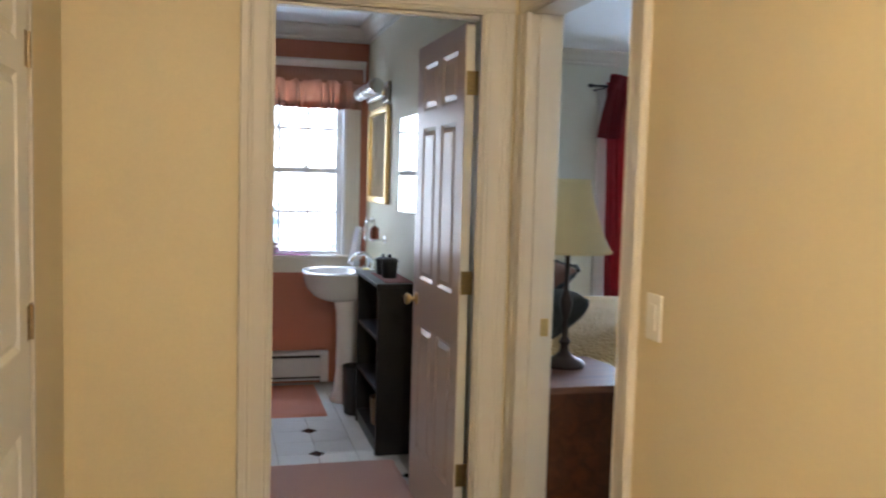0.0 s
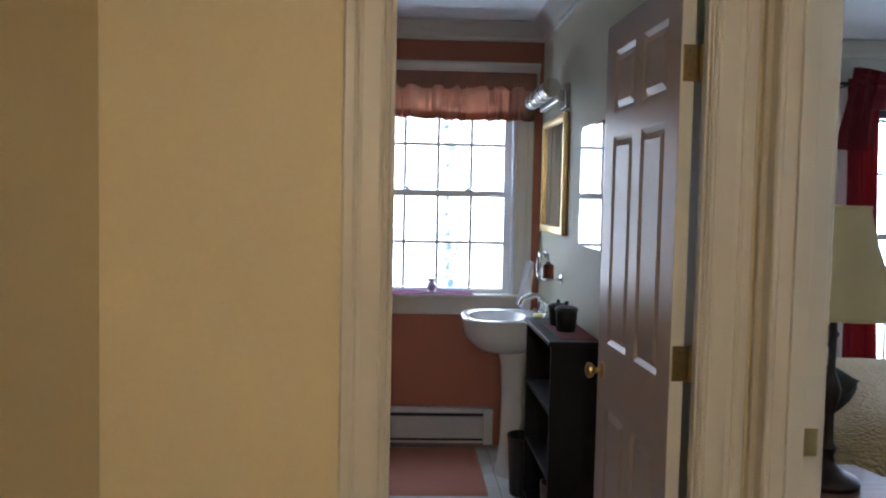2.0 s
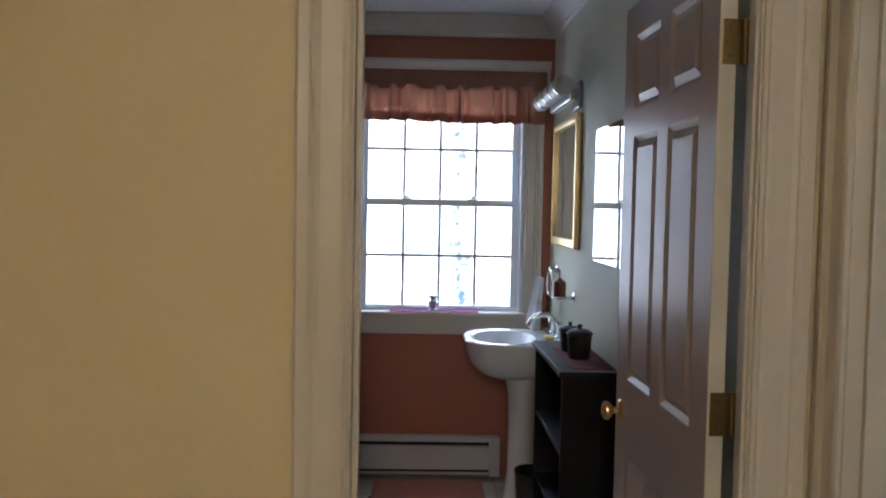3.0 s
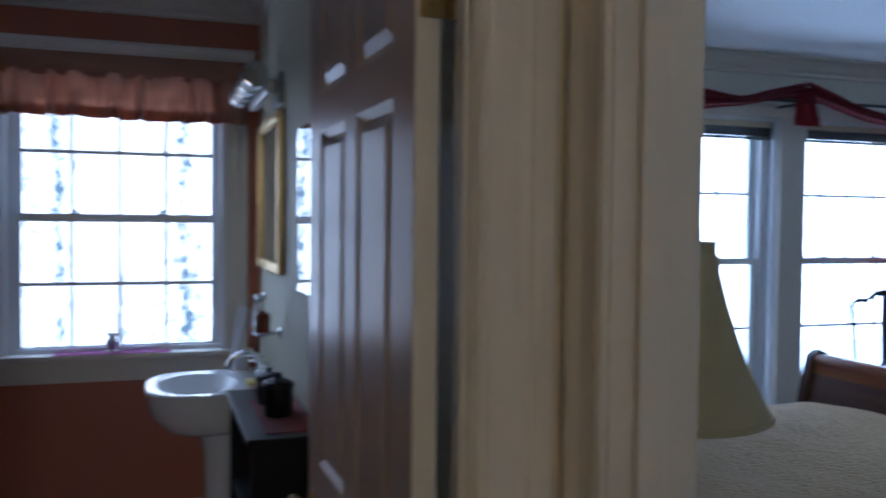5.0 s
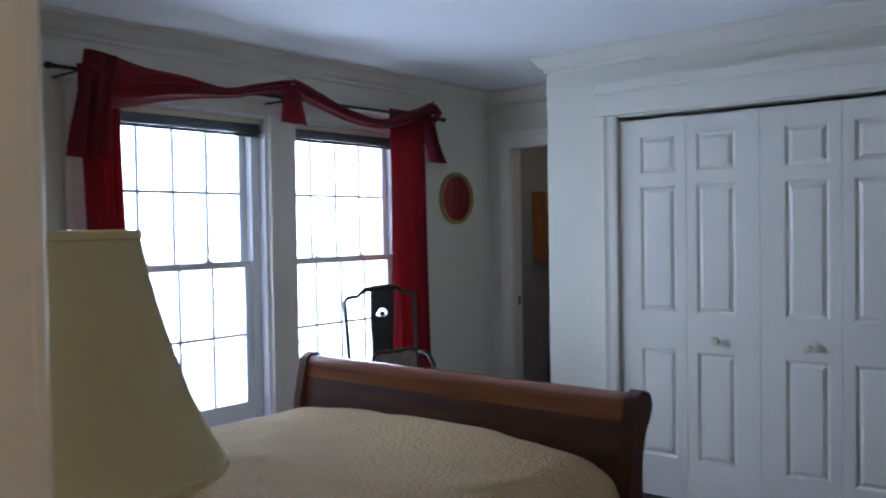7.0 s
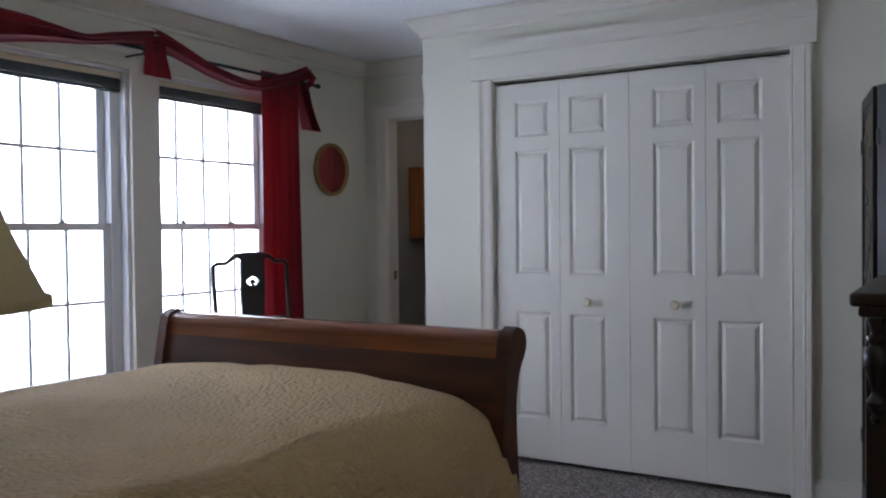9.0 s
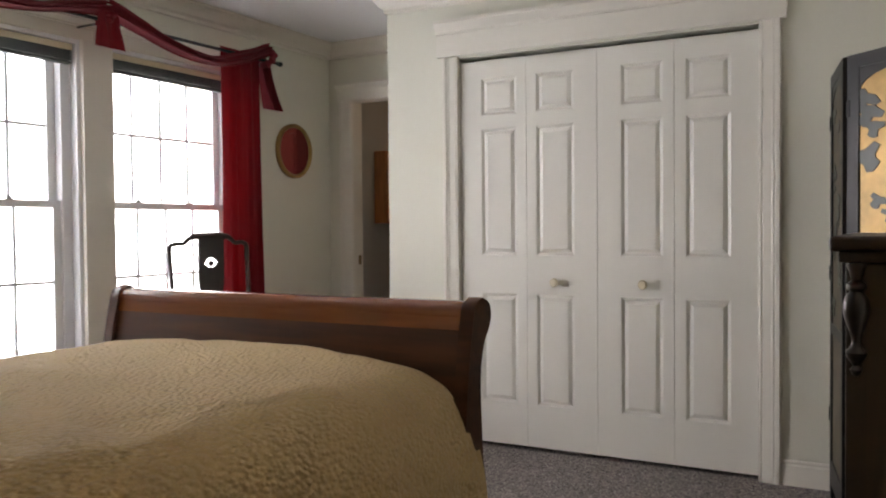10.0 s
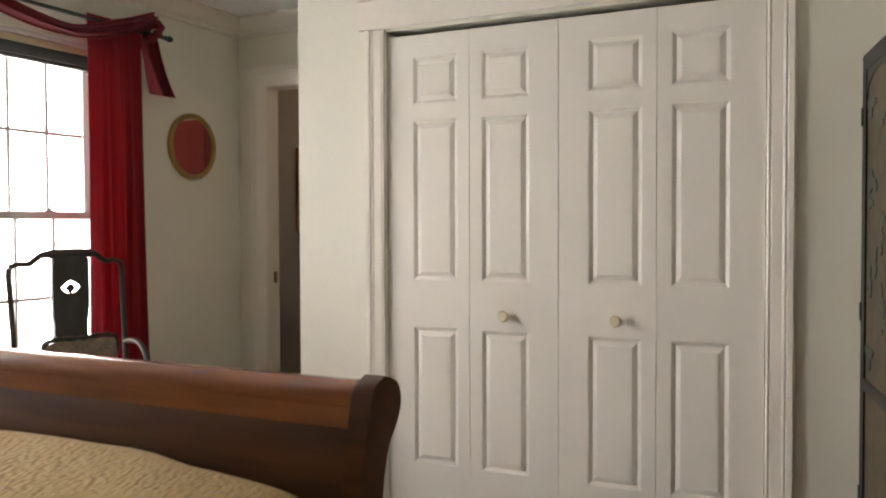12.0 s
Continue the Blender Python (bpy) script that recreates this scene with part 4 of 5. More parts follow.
def armchair():
    """Yoke-back chair, dark rosewood, facing the bed's side of the room."""
    t = thing("armchair", "black lacquered yoke-back armchair by the window", "chair", pose(4.582, 5.525, 0))
    # uprights and yoke rail
    for s in (-1, 1):
        part("back_post", tube(bezier([(s * 0.285, 0.0, 0.0), (s * 0.285, 0.0, 0.45), (s * 0.288, 0.02, 0.8), (s * 0.292, 0.035, 1.03), (s * 0.285, 0.035, 1.072)], 6), 0.013, 10), EBONY, t, "", True)
    rail = bezier([(-0.288, 0.035, 1.070), (-0.25, 0.035, 1.082), (-0.20, 0.035, 1.080), (-0.165, 0.035, 1.100), (-0.12, 0.035, 1.118), (0, 0.035, 1.122), (0.12, 0.035, 1.118), (0.165, 0.035, 1.100), (0.20, 0.035, 1.080), (0.25, 0.035, 1.082), (0.288, 0.035, 1.070)], 5)
    part("yoke_rail", tube(rail, [0.012 + 0.007 * math.exp(-(p.x / 0.13) ** 4) for p in rail], 10), EBONY, t, "", True)
    # splat with a pierced cloud
    outer = bezier([(-0.135, 1.115, 0), (-0.115, 1.085, 0), (-0.098, 1.04, 0), (-0.092, 0.96, 0), (-0.094, 0.88, 0), (-0.086, 0.84, 0), (-0.086, 0.50, 0)], 5)
    half = [(p.x, p.y) for p in outer]
    bm = bmesh.new()
    cx, cz, rw, rh = 0.0, 0.972, 0.052, 0.030
    n = 48
    ring_in = []
    for i in range(n):
        a = 2 * math.pi * i / n
        k = 1 / (abs(math.cos(a)) ** 1.3 + abs(math.sin(a)) ** 1.3) ** (1 / 1.3)
        ring_in.append((cx + rw * k * math.cos(a), cz + rh * k * math.sin(a)))

    def outline_at(a):
        """Edge of the splat's upper block in the direction a."""
        dx, dz = math.cos(a), math.sin(a)
        best = 9.0
        if abs(dx) > 1e-6:
            best = min(best, 0.094 / abs(dx))
        if dz > 1e-6:
            best = min(best, (1.10 - cz) / dz)
        if dz < -1e-6:
            best = min(best, (cz - 0.86) / -dz)
        return (cx + dx * best, cz + dz * best)

    fr = [[bm.verts.new((x, y, z)) for x, z in ring] for y in (0.022, 0.036) for ring in (ring_in, [outline_at(2 * math.pi * i / n) for i in range(n)])]
    for i in range(n):
        j = (i + 1) % n
        for q in ((fr[0][i], fr[0][j], fr[1][j], fr[1][i]), (fr[2][i], fr[3][i], fr[3][j], fr[2][j]), (fr[0][i], fr[2][i], fr[2][j], fr[0][j]), (fr[1][i], fr[1][j], fr[3][j], fr[3][i])):
            bm.faces.new(q)
    sp = part("splat", bm, EBONY, t, "pierced splat")
    part("splat_top", extrude_outline([(-0.094, 1.098), (-0.105, 1.10), (-0.14, 1.115), (0.14, 1.115), (0.105, 1.10), (0.094, 1.098)], "y", 0.022, 0.036), EBONY, sp)
    part("splat_foot", extrude_outline([(-0.094, 0.862), (-0.086, 0.83), (-0.084, 0.49), (0.084, 0.49), (0.086, 0.83), (0.094, 0.862)], "y", 0.022, 0.036), EBONY, sp)
    part("cloud", extrude_outline([(-0.022, 0.962), (-0.008, 0.957), (-0.005, 0.93), (0.005, 0.93), (0.008, 0.957), (0.022, 0.962), (0.024, 0.970), (0.008, 0.985), (0, 0.989), (-0.008, 0.985), (-0.024, 0.970)], "y", 0.024, 0.034), EBONY, sp)
    part("seat", box((-0.30, -0.50, 0.435), (0.30, 0.02, 0.475), 0.010), EBONY, t, "", True)
    part("seat_apron", boxes(((-0.28, -0.485, 0.37), (0.28, -0.465, 0.435)), ((-0.285, -0.465, 0.37), (-0.265, 0.0, 0.435)), ((0.265, -0.465, 0.37), (0.285, 0.0, 0.435))), EBONY, t)
    for s in (-1, 1):
        part("front_leg", tube([(s * 0.27, -0.47, 0), (s * 0.27, -0.47, 0.44)], 0.016, 10), EBONY, t, "", True)
        part("arm", tube(bezier([(s * 0.286, 0.015, 0.705), (s * 0.290, -0.03, 0.710), (s * 0.292, -0.07, 0.700), (s * 0.292, -0.10, 0.67), (s * 0.290, -0.12, 0.63)], 6), 0.014, 10), EBONY, t, "curved arm rail", True)
        part("arm_post", tube(bezier([(s * 0.27, -0.18, 0.46), (s * 0.282, -0.14, 0.56), (s * 0.292, -0.12, 0.65)], 6), 0.011, 8), EBONY, t, "", True)
    part("stretcher", boxes(((-0.27, -0.478, 0.10), (0.27, -0.462, 0.125)), ((-0.278, -0.46, 0.14), (-0.262, 0.0, 0.165)), ((0.262, -0.46, 0.14), (0.278, 0.0, 0.165))), EBONY, t)
    return t


armchair()
cushion("seat_cushion", "patterned cushion with black edging on the armchair", cloth("beige_woven_check", (0.22, 0.17, 0.12), 40, 0.5, vary=0.7), pose(4.425, 5.345, 0.595, 10, 2, 4), 0.40, 0.38, 0.12, BLACK_PLASTIC, "cushion")


def oval_mirror():
    t = thing("oval_mirror", "small oval wall mirror in a gilt wooden frame", "mirror", pose(5.59, NORTH - 0.012, 1.672, 90, 0, 0))
    a, b = 0.178, 0.180
    bm = bmesh.new()
    rings = []
    for o, h in ((0.0, -0.012), (0.0, 0.010), (-0.008, 0.018), (-0.020, 0.014), (-0.026, 0.006), (-0.026, -0.012)):
        rings.append([bm.verts.new(((a + o) * math.cos(2 * math.pi * i / 56), (b + o) * math.sin(2 * math.pi * i / 56), h)) for i in range(56)])
    for p, q in zip(rings, rings[1:] + rings[:1]):
        for i in range(56):
            bm.faces.new((p[i], p[(i + 1) % 56], q[(i + 1) % 56], q[i]))
    part("frame", bm, material("dull_gilt", (0.36, 0.24, 0.09), 0.4, 0.6, grain=80, vary=0.25, bump=0.1), t, "worn gilt oval frame", True)
    bm = bmesh.new()
    bm.faces.new([bm.verts.new(((a - 0.02) * math.cos(2 * math.pi * i / 56), (b - 0.02) * math.sin(2 * math.pi * i / 56), 0.004)) for i in range(56)])
    part("glass", bm, MIRROR, t)
    return t


oval_mirror()

# curtain rod and scarf
ROD_Y, ROD_Z = 5.585, 2.168


def curtain_rod():
    t = thing("curtain_rod", "thin black curtain rod with turned finials", "curtain rod")
    part("pole", tube([(2.68, ROD_Y, ROD_Z), (5.19, ROD_Y, ROD_Z)], 0.009, 12), BLACK_PLASTIC, t, "", True)
    for x, s in ((2.68, -1), (5.19, 1)):
        part("finial", lathe([(0.009, 0), (0.012, 0.008), (0.008, 0.016), (0.016, 0.030), (0.013, 0.048), (0.004, 0.056)], 16), BLACK_PLASTIC, t, "", True, pose(x, ROD_Y, ROD_Z, 0, 90 * s, 0))
    for x in (2.76, 3.92, 5.14):
        part("bracket", tube([(x, ROD_Y, ROD_Z - 0.012), (x, NORTH - 0.03, ROD_Z - 0.012), (x, NORTH - 0.004, ROD_Z - 0.012)], 0.006, 8), BLACK_PLASTIC, t, "", True)
    return t


curtain_rod()


def drape_panel(name, label, x0, x1, z0, z1, y, pleats, mat, deep=0.035, flare=1.0, slant=0.0, thin=0.0015, phase=0.0, category="curtain", group="", parent=None, gather=0.0):
    """Hanging cloth with pleats that open towards the hem."""
    rows = []
    nz, nx = 26, pleats * 10
    for i in range(nz + 1):
        v = i / nz
        row = []
        for j in range(nx + 1):
            u = j / nx
            mid = (x0 + x1) / 2
            half = (x1 - x0) / 2 * (1 + (flare - 1) * v - gather * math.exp(-((v - 0.0) / 0.12) ** 2))
            x = mid + (2 * u - 1) * half + slant * v + 0.006 * math.sin(v * 5 + u * 9)
            fold = math.sin(2 * math.pi * pleats * u + phase + 1.2 * math.sin(v * 2.0 + u * 4)) + 0.35 * math.sin(4.7 * math.pi * pleats * u + 2 * v)
            row.append((x, y + deep * (0.55 + 0.45 * v) * fold * 0.6, z1 + (z0 - z1) * v + 0.004 * fold))
        rows.append(row)
    ob = part(name, sheet(rows, thin), mat, parent, "", True)
    return tagged(ob, label, category, group) if not parent else tagged(ob, label)


def swag(parent, x0, x1, top, bottom, seed):
    """Scarf slung along the rod between two wraps; top and bottom edges as heights along it."""
    rows = []
    n, m = 60, 30
    tops, bots = bezier([(0, h, 0) for h in top], 20), bezier([(0, h, 0) for h in bottom], 20)
    for j in range(m + 1):
        v = j / m
        row = []
        for i in range(n + 1):
            u = i / n
            zt = tops[int(u * (len(tops) - 1))].y
            zb = bots[int(u * (len(bots) - 1))].y
            z = zt + (zb - zt) * v
            open_ = 0.4 + 0.6 * math.sin(math.pi * u)
            fold = math.sin(v * 2 * math.pi * 3.2 + u * 2.2 + seed) * 0.011 + math.sin(v * 2 * math.pi * 6.1 - u * 3 + seed) * 0.004
            bulge = -0.040 * math.sin(math.pi * v) * (0.6 + 0.4 * open_)
            row.append((x0 + (x1 - x0) * u, ROD_Y - 0.012 + bulge + fold, z + 0.006 * math.sin(u * 17 + seed) * (1 - v)))
        rows.append(row)
    return part("swag", sheet(rows, 0.0015), RED_CLOTH, parent, "", True)


scarf = thing("window_scarf", "sheer red scarf slung over the curtain rod", "curtain")
swag(scarf, 2.80, 3.93, (2.258, 2.236, 2.212, 2.192, 2.184, 2.22, 2.272), (2.01, 2.025, 2.072, 2.105, 2.13, 2.165, 2.18), 0.4)
swag(scarf, 3.93, 5.10, (2.275, 2.228, 2.15, 2.125, 2.13, 2.20, 2.272), (2.18, 2.135, 2.085, 2.062, 2.07, 2.12, 2.19), 1.7)
drape_panel("side_panel", "long red side panel", 4.75, 5.055, 0.03, 2.20, ROD_Y + 0.035, 5, RED_CLOTH, 0.030, 1.06, 0.03, parent=scarf)
drape_panel("side_panel", "long red side panel", 2.785, 2.97, 0.03, 2.20, ROD_Y + 0.035, 4, RED_CLOTH, 0.030, 1.0, 0.08, parent=scarf)
drape_panel("tail", "short hanging tail", 5.115, 5.215, 1.90, 2.20, ROD_Y + 0.10, 3, RED_CLOTH, 0.040, 1.15, 0.115, parent=scarf)
drape_panel("tail", "short hanging tail", 2.775, 2.92, 1.79, 2.24, ROD_Y - 0.045, 3, RED_CLOTH, 0.04, 1.1, -0.06, parent=scarf)
drape_panel("tail", "short hanging tail", 3.855, 3.965, 2.03, 2.22, ROD_Y - 0.045, 2, RED_CLOTH, 0.022, 1.3, 0.02, parent=scarf)
for x, r in ((3.93, 0.030), (5.10, 0.040), (2.82, 0.04)):
    ring = [(x + 0.02 * math.sin(a), ROD_Y + (r + 0.006) * math.cos(a) - 0.01, ROD_Z + 0.012 + r * math.sin(a)) for a in [2 * math.pi * k / 16 for k in range(17)]]
    part("wrap", tube(ring, [0.020 + 0.006 * math.sin(3 * k) for k in range(17)], 8), RED_CLOTH, scarf, "", True)


def folding_screen():
    t = thing("folding_screen", "lacquered folding screen with gold panels of garden figures", "folding screen")

    def leaf(name, a, b, mat, label, figures):
        a, b = Vector((*a, 0)), Vector((*b, 0))
        w = (b - a).length
        ang = math.degrees(math.atan2(b.y - a.y, b.x - a.x))
        l = part(name, boxes(((0, -0.012, 0.0), (0.055, 0.012, 1.775)), ((w - 0.055, -0.012, 0.0), (w, 0.012, 1.775)), ((0.055, -0.012, 1.725), (w - 0.055, 0.012, 1.775)), ((0.055, -0.012, 0.06), (w - 0.055, 0.012, 0.16)), ((0.055, -0.012, 0.70), (w - 0.055, 0.012, 0.74))), BLACK_WOOD, t, label, False, pose(a.x, a.y, 0.0, 0, 0, ang))
        # arched gold field above, dark field below
        arch = [(0.055, 0.74), (w - 0.055, 0.74), (w - 0.055, 1.635)] + [(w / 2 + (w / 2 - 0.055) * math.cos(th), 1.635 + 0.07 * math.sin(th)) for th in [math.pi * k / 10 for k in range(1, 10)]] + [(0.055, 1.635)]
        part("field", extrude_outline(arch, "y", -0.006, 0.006), mat, l, "worn gold lacquer field")
        part("head_fill", extrude_outline([(0.055, 1.635)] + [(w / 2 + (w / 2 - 0.055) * math.cos(th), 1.635 + 0.07 * math.sin(th)) for th in [math.pi * k / 10 for k in range(10, -1, -1)]] + [(w - 0.055, 1.725), (0.055, 1.725)], "y", -0.009, 0.009), BLACK_WOOD, l)
        part("lower_field", box((0.055, -0.006, 0.16), (w - 0.055, 0.006, 0.70)), OLD_LACQUER, l)
        rng = random.Random(figures)
        for k in range(figures):
            cx, cz = rng.uniform(0.075, w - 0.075), 0.79 + (k + 0.5) * 0.84 / figures
            rw, rh = rng.uniform(0.028, 0.065), rng.uniform(0.014, 0.05)
            pts = []
            for i in range(16):
                th = 2 * math.pi * i / 16
                q = 1 + 0.35 * math.sin(3 * th + k) + 0.2 * math.sin(5 * th + 2 * k)
                pts.append((cx + rw * q * math.cos(th), cz + rh * q * math.sin(th)))
            for s in (-1, 1):
                part("figure", extrude_outline(pts, "y", s * 0.006, s * 0.0085), DARK_PAINT, l)
        for z in (0.35, 0.95, 1.58):
            part("hinge", box((-0.004, -0.016, z - 0.03), (0.014, 0.016, z + 0.03), 0.002), BLACK_WOOD, l, "small dark hinge")
        return l

    leaf("leaf", (5.075, 2.466), (4.62, 2.387), OLD_LACQUER, "aged brown lacquer leaf", 14)
    leaf("leaf", (4.61, 2.375), (4.30, 2.045), LACQUER, "gold lacquer leaf", 16)
    return t


folding_screen()


def carved_chest():
    t = thing("carved_chest", "dark oak chest with carved half-balusters on its corners", "chest")
    x0, x1, y0, y1, top = 2.60, 3.12, 1.30, 2.252, 1.138
    part("top", box((x0 - 0.035, y0 - 0.02, top - 0.024), (x1 + 0.01, y1 + 0.022, top), 0.008, 3), DARK_WOOD, t, "moulded dark top", True)
    part("top_moulding", box((x0 - 0.018, y0 - 0.010, top - 0.042), (x1, y1 + 0.010, top - 0.024), 0.005), DARK_WOOD, t, "", True)
    part("body", box((x0, y0, 0.07), (x1, y1, top - 0.042), 0.004), DARK_WOOD, t)
    part("plinth", box((x0 - 0.02, y0 - 0.02, 0.0), (x1, y1 + 0.02, 0.07), 0.008), DARK_WOOD, t)
    for a, b in ((0.10, 0.36), (0.39, 0.62), (0.65, 0.84), (0.87, 1.04)):
        d = part("drawer", box((x0 - 0.014, y0 + 0.09, a), (x0 + 0.01, y1 - 0.09, b), 0.006), DARK_WOOD, t)
        for f in (0.28, 0.72):
            part("knob", lathe([(0.007, 0), (0.007, 0.010), (0.017, 0.018), (0.012, 0.028), (0.003, 0.030)], 16), OLD_BRASS, d, "dark brass knob", True, pose(x0 - 0.012, y0 + f * (y1 - y0), (a + b) / 2, 0, -90, 0))
    prof = [(0.004, 0.0), (0.010, 0.006), (0.015, 0.018), (0.008, 0.030), (0.022, 0.050), (0.026, 0.065), (0.014, 0.082), (0.010, 0.095), (0.018, 0.125), (0.030, 0.165), (0.033, 0.19), (0.027, 0.215), (0.016, 0.230), (0.024, 0.240), (0.024, 0.250), (0.013, 0.262), (0.018, 0.285), (0.024, 0.30), (0.024, 0.308)]
    for y in (y1 - 0.016, y0 + 0.016):
        part("baluster", lathe([(r * 0.62, z * 0.58) for r, z in prof], 20), EBONY, t, "glossy turned half-baluster", True, pose(x0 - 0.006, y, 0.917))
    return t


carved_chest()

# small room beyond the doorway
t = thing("wooden_cabinet", "orange pine wall cabinet in the next room", "cabinet", pose(6.53, NORTH - 0.017, 1.19))
part("body", box((0, -0.11, 0), (0.42, 0, 0.55), 0.006), ORANGE_WOOD, t)
part("door", box((0.012, -0.126, 0.012), (0.408, -0.111, 0.538), 0.005), ORANGE_WOOD, t)
# cabinet-shaped red body, added out of direct view to redden the oval mirror
t = thing("red_reflection_block", "tall red block added in the next room for the oval mirror's red reflection", "cabinet", pose(6.72, 4.05, 0))
part("body", box((0, 0, 0.0), (0.5, 0.83, 2.0), 0.006), material("red_paint", (0.30, 0.045, 0.04), 0.4), t)
part("door", box((-0.018, 0.02, 0.06), (-0.001, 0.410, 1.95), 0.004), material("red_door_paint", (0.30, 0.045, 0.04), 0.4), t)
part("door", box((-0.018, 0.420, 0.06), (-0.001, 0.81, 1.95), 0.004), material("red_door_paint", (0.30, 0.045, 0.04), 0.4), t)
t = thing("exercise_stand", "black curved tubular stand in the next room", "stand")
part("frame", tube(bezier([(6.70, 5.55, 1.06), (6.58, 5.55, 1.09), (6.50, 5.55, 1.00), (6.44, 5.55, 0.75), (6.41, 5.55, 0.4), (6.40, 5.55, 0.02)], 8), 0.022, 10), BLACK_PLASTIC, t, "", True)
part("foot", box((6.30, 5.40, 0.0), (6.50, 5.70, 0.03), 0.006), BLACK_PLASTIC, t)
part("post", tube([(6.72, 5.55, 1.05), (6.80, 5.55, 0.02)], 0.022, 10), BLACK_PLASTIC, t, "", True)

t = thing("ceiling_light", "frosted dome ceiling light in the next room", "ceiling light", pose(6.75, 4.55, CEIL_BED))
part("canopy", lathe([(0.15, -0.022), (0.15, -0.002), (0.02, -0.001)], 28), STEEL, t, "", True)
dome = part("dome", lathe([(0.02, -0.105), (0.07, -0.095), (0.115, -0.065), (0.135, -0.024), (0.02, -0.0225)], 28), FROST, t, "frosted glass dome", True)

# light switch in the hall
t = thing("light_switch", "ivory rocker light switch on the tan wall", "light switch", pose(HALL_E - 0.001, 1.70, 1.127))
part("plate", box((-0.006, -0.036, -0.058), (0.0, 0.036, 0.058), 0.003), SWITCH, t)
part("rocker", box((-0.010, -0.016, -0.033), (-0.005, 0.016, 0.033), 0.002), SWITCH, t)


# ---- bathroom things ----
def pedestal_sink():
    t = thing("pedestal_sink", "white porcelain pedestal sink under the window", "sink", pose(0.80, 5.27, 0))
    # basin: squarish ellipse rings; x runs to the wall
    bm = bmesh.new()
    n = 48

    def ring(rx, ry, z, dx=0.0, k=2.8):
        out = []
        for i in range(n):
            a = 2 * math.pi * i / n
            q = 1 / (abs(math.cos(a)) ** k + abs(math.sin(a)) ** k) ** (1 / k)
            out.append(bm.verts.new((dx + rx * q * math.cos(a), ry * q * math.sin(a), z)))
        return out

    rings = [ring(0.07, 0.08, 0.66), ring(0.11, 0.13, 0.67), ring(0.17, 0.20, 0.70), ring(0.212, 0.245, 0.75), ring(0.226, 0.262, 0.80), ring(0.232, 0.272, 0.835), ring(0.234, 0.276, 0.848), ring(0.228, 0.270, 0.856), ring(0.205, 0.245, 0.857), ring(0.150, 0.205, 0.852, -0.035, 2.2), ring(0.138, 0.190, 0.835, -0.035, 2.2), ring(0.120, 0.160, 0.79, -0.035, 2.0), ring(0.08, 0.10, 0.745, -0.035, 2.0), ring(0.02, 0.02, 0.735, -0.035, 2.0)]
    for p, q in zip(rings, rings[1:]):
        for i in range(n):
            bm.faces.new((p[i], p[(i + 1) % n], q[(i + 1) % n], q[i]))
    bm.faces.new(rings[-1])
    bm.faces.new(rings[0][::-1])
    part("basin", bm, PORCELAIN, t, "", True)
    part("back_deck", box((0.19, -0.265, 0.78), (0.256, 0.265, 0.866), 0.012, 3), PORCELAIN, t, "", True)
    part("pedestal", lathe([(0.100, 0.0), (0.102, 0.03), (0.085, 0.08), (0.070, 0.20), (0.068, 0.42), (0.074, 0.58), (0.092, 0.665), (0.095, 0.69)], 32, 1.05, (0.06, 0, 0)), PORCELAIN, t, "", True)
    f = part("faucet", tube(bezier([(0.205, 0, 0.862), (0.205, 0, 0.92), (0.185, 0, 0.955), (0.145, 0, 0.965), (0.10, 0, 0.945), (0.078, 0, 0.912)], 6), [0.013] * 31, 12), CHROME, t, "arched chrome faucet", True)
    for s in (-1, 1):
        h = part("tap", lathe([(0.022, 0.862), (0.022, 0.872), (0.013, 0.880), (0.012, 0.915), (0.018, 0.925), (0.018, 0.94), (0.005, 0.945)], 16, 1, (0.212, s * 0.085, 0)), CHROME, t, "chrome tap", True)
        part("lever", tube([(0.212, s * 0.085, 0.938), (0.160, s * 0.105, 0.952)], 0.006, 8), CHROME, h, "", True)
    return t


pedestal_sink()
bar = thing("soap_bar", "yellow bar of soap on the sink", "soap", pose(0.955, 5.12, 0.866))
part("bar", box((-0.022, -0.035, 0), (0.022, 0.035, 0.020), 0.008, 3), SOAP, bar, "", True)


def bookcase():
    t = thing("shelf_unit", "low black open bookshelf beside the sink", "shelf")
    x0, x1, y0, y1, h = 0.850, 1.05, 4.12, 4.80, 0.91
    part("side_panel", box((x0, y0, 0), (x1, y0 + 0.02, h - 0.02), 0.002), BLACK_WOOD, t)
    part("side_panel", box((x0, y1 - 0.02, 0), (x1, y1, h - 0.02), 0.002), BLACK_WOOD, t)
    part("back_panel", box((x1 - 0.008, y0 + 0.02, 0.03), (x1 - 0.002, y1 - 0.02, h - 0.02)), BLACK_WOOD, t)
    part("top", box((x0 - 0.012, y0 - 0.012, h - 0.02), (x1, y1 + 0.008, h), 0.003), BLACK_WOOD, t)
    for z in (0.06, 0.33, 0.60):
        part("shelf", box((x0 + 0.004, y0 + 0.02, z), (x1 - 0.008, y1 - 0.02, z + 0.018), 0.002), BLACK_WOOD, t)
    part("plinth", box((x0 + 0.01, y0 + 0.02, 0), (x0 + 0.025, y1 - 0.02, 0.06)), BLACK_WOOD, t)
    return t


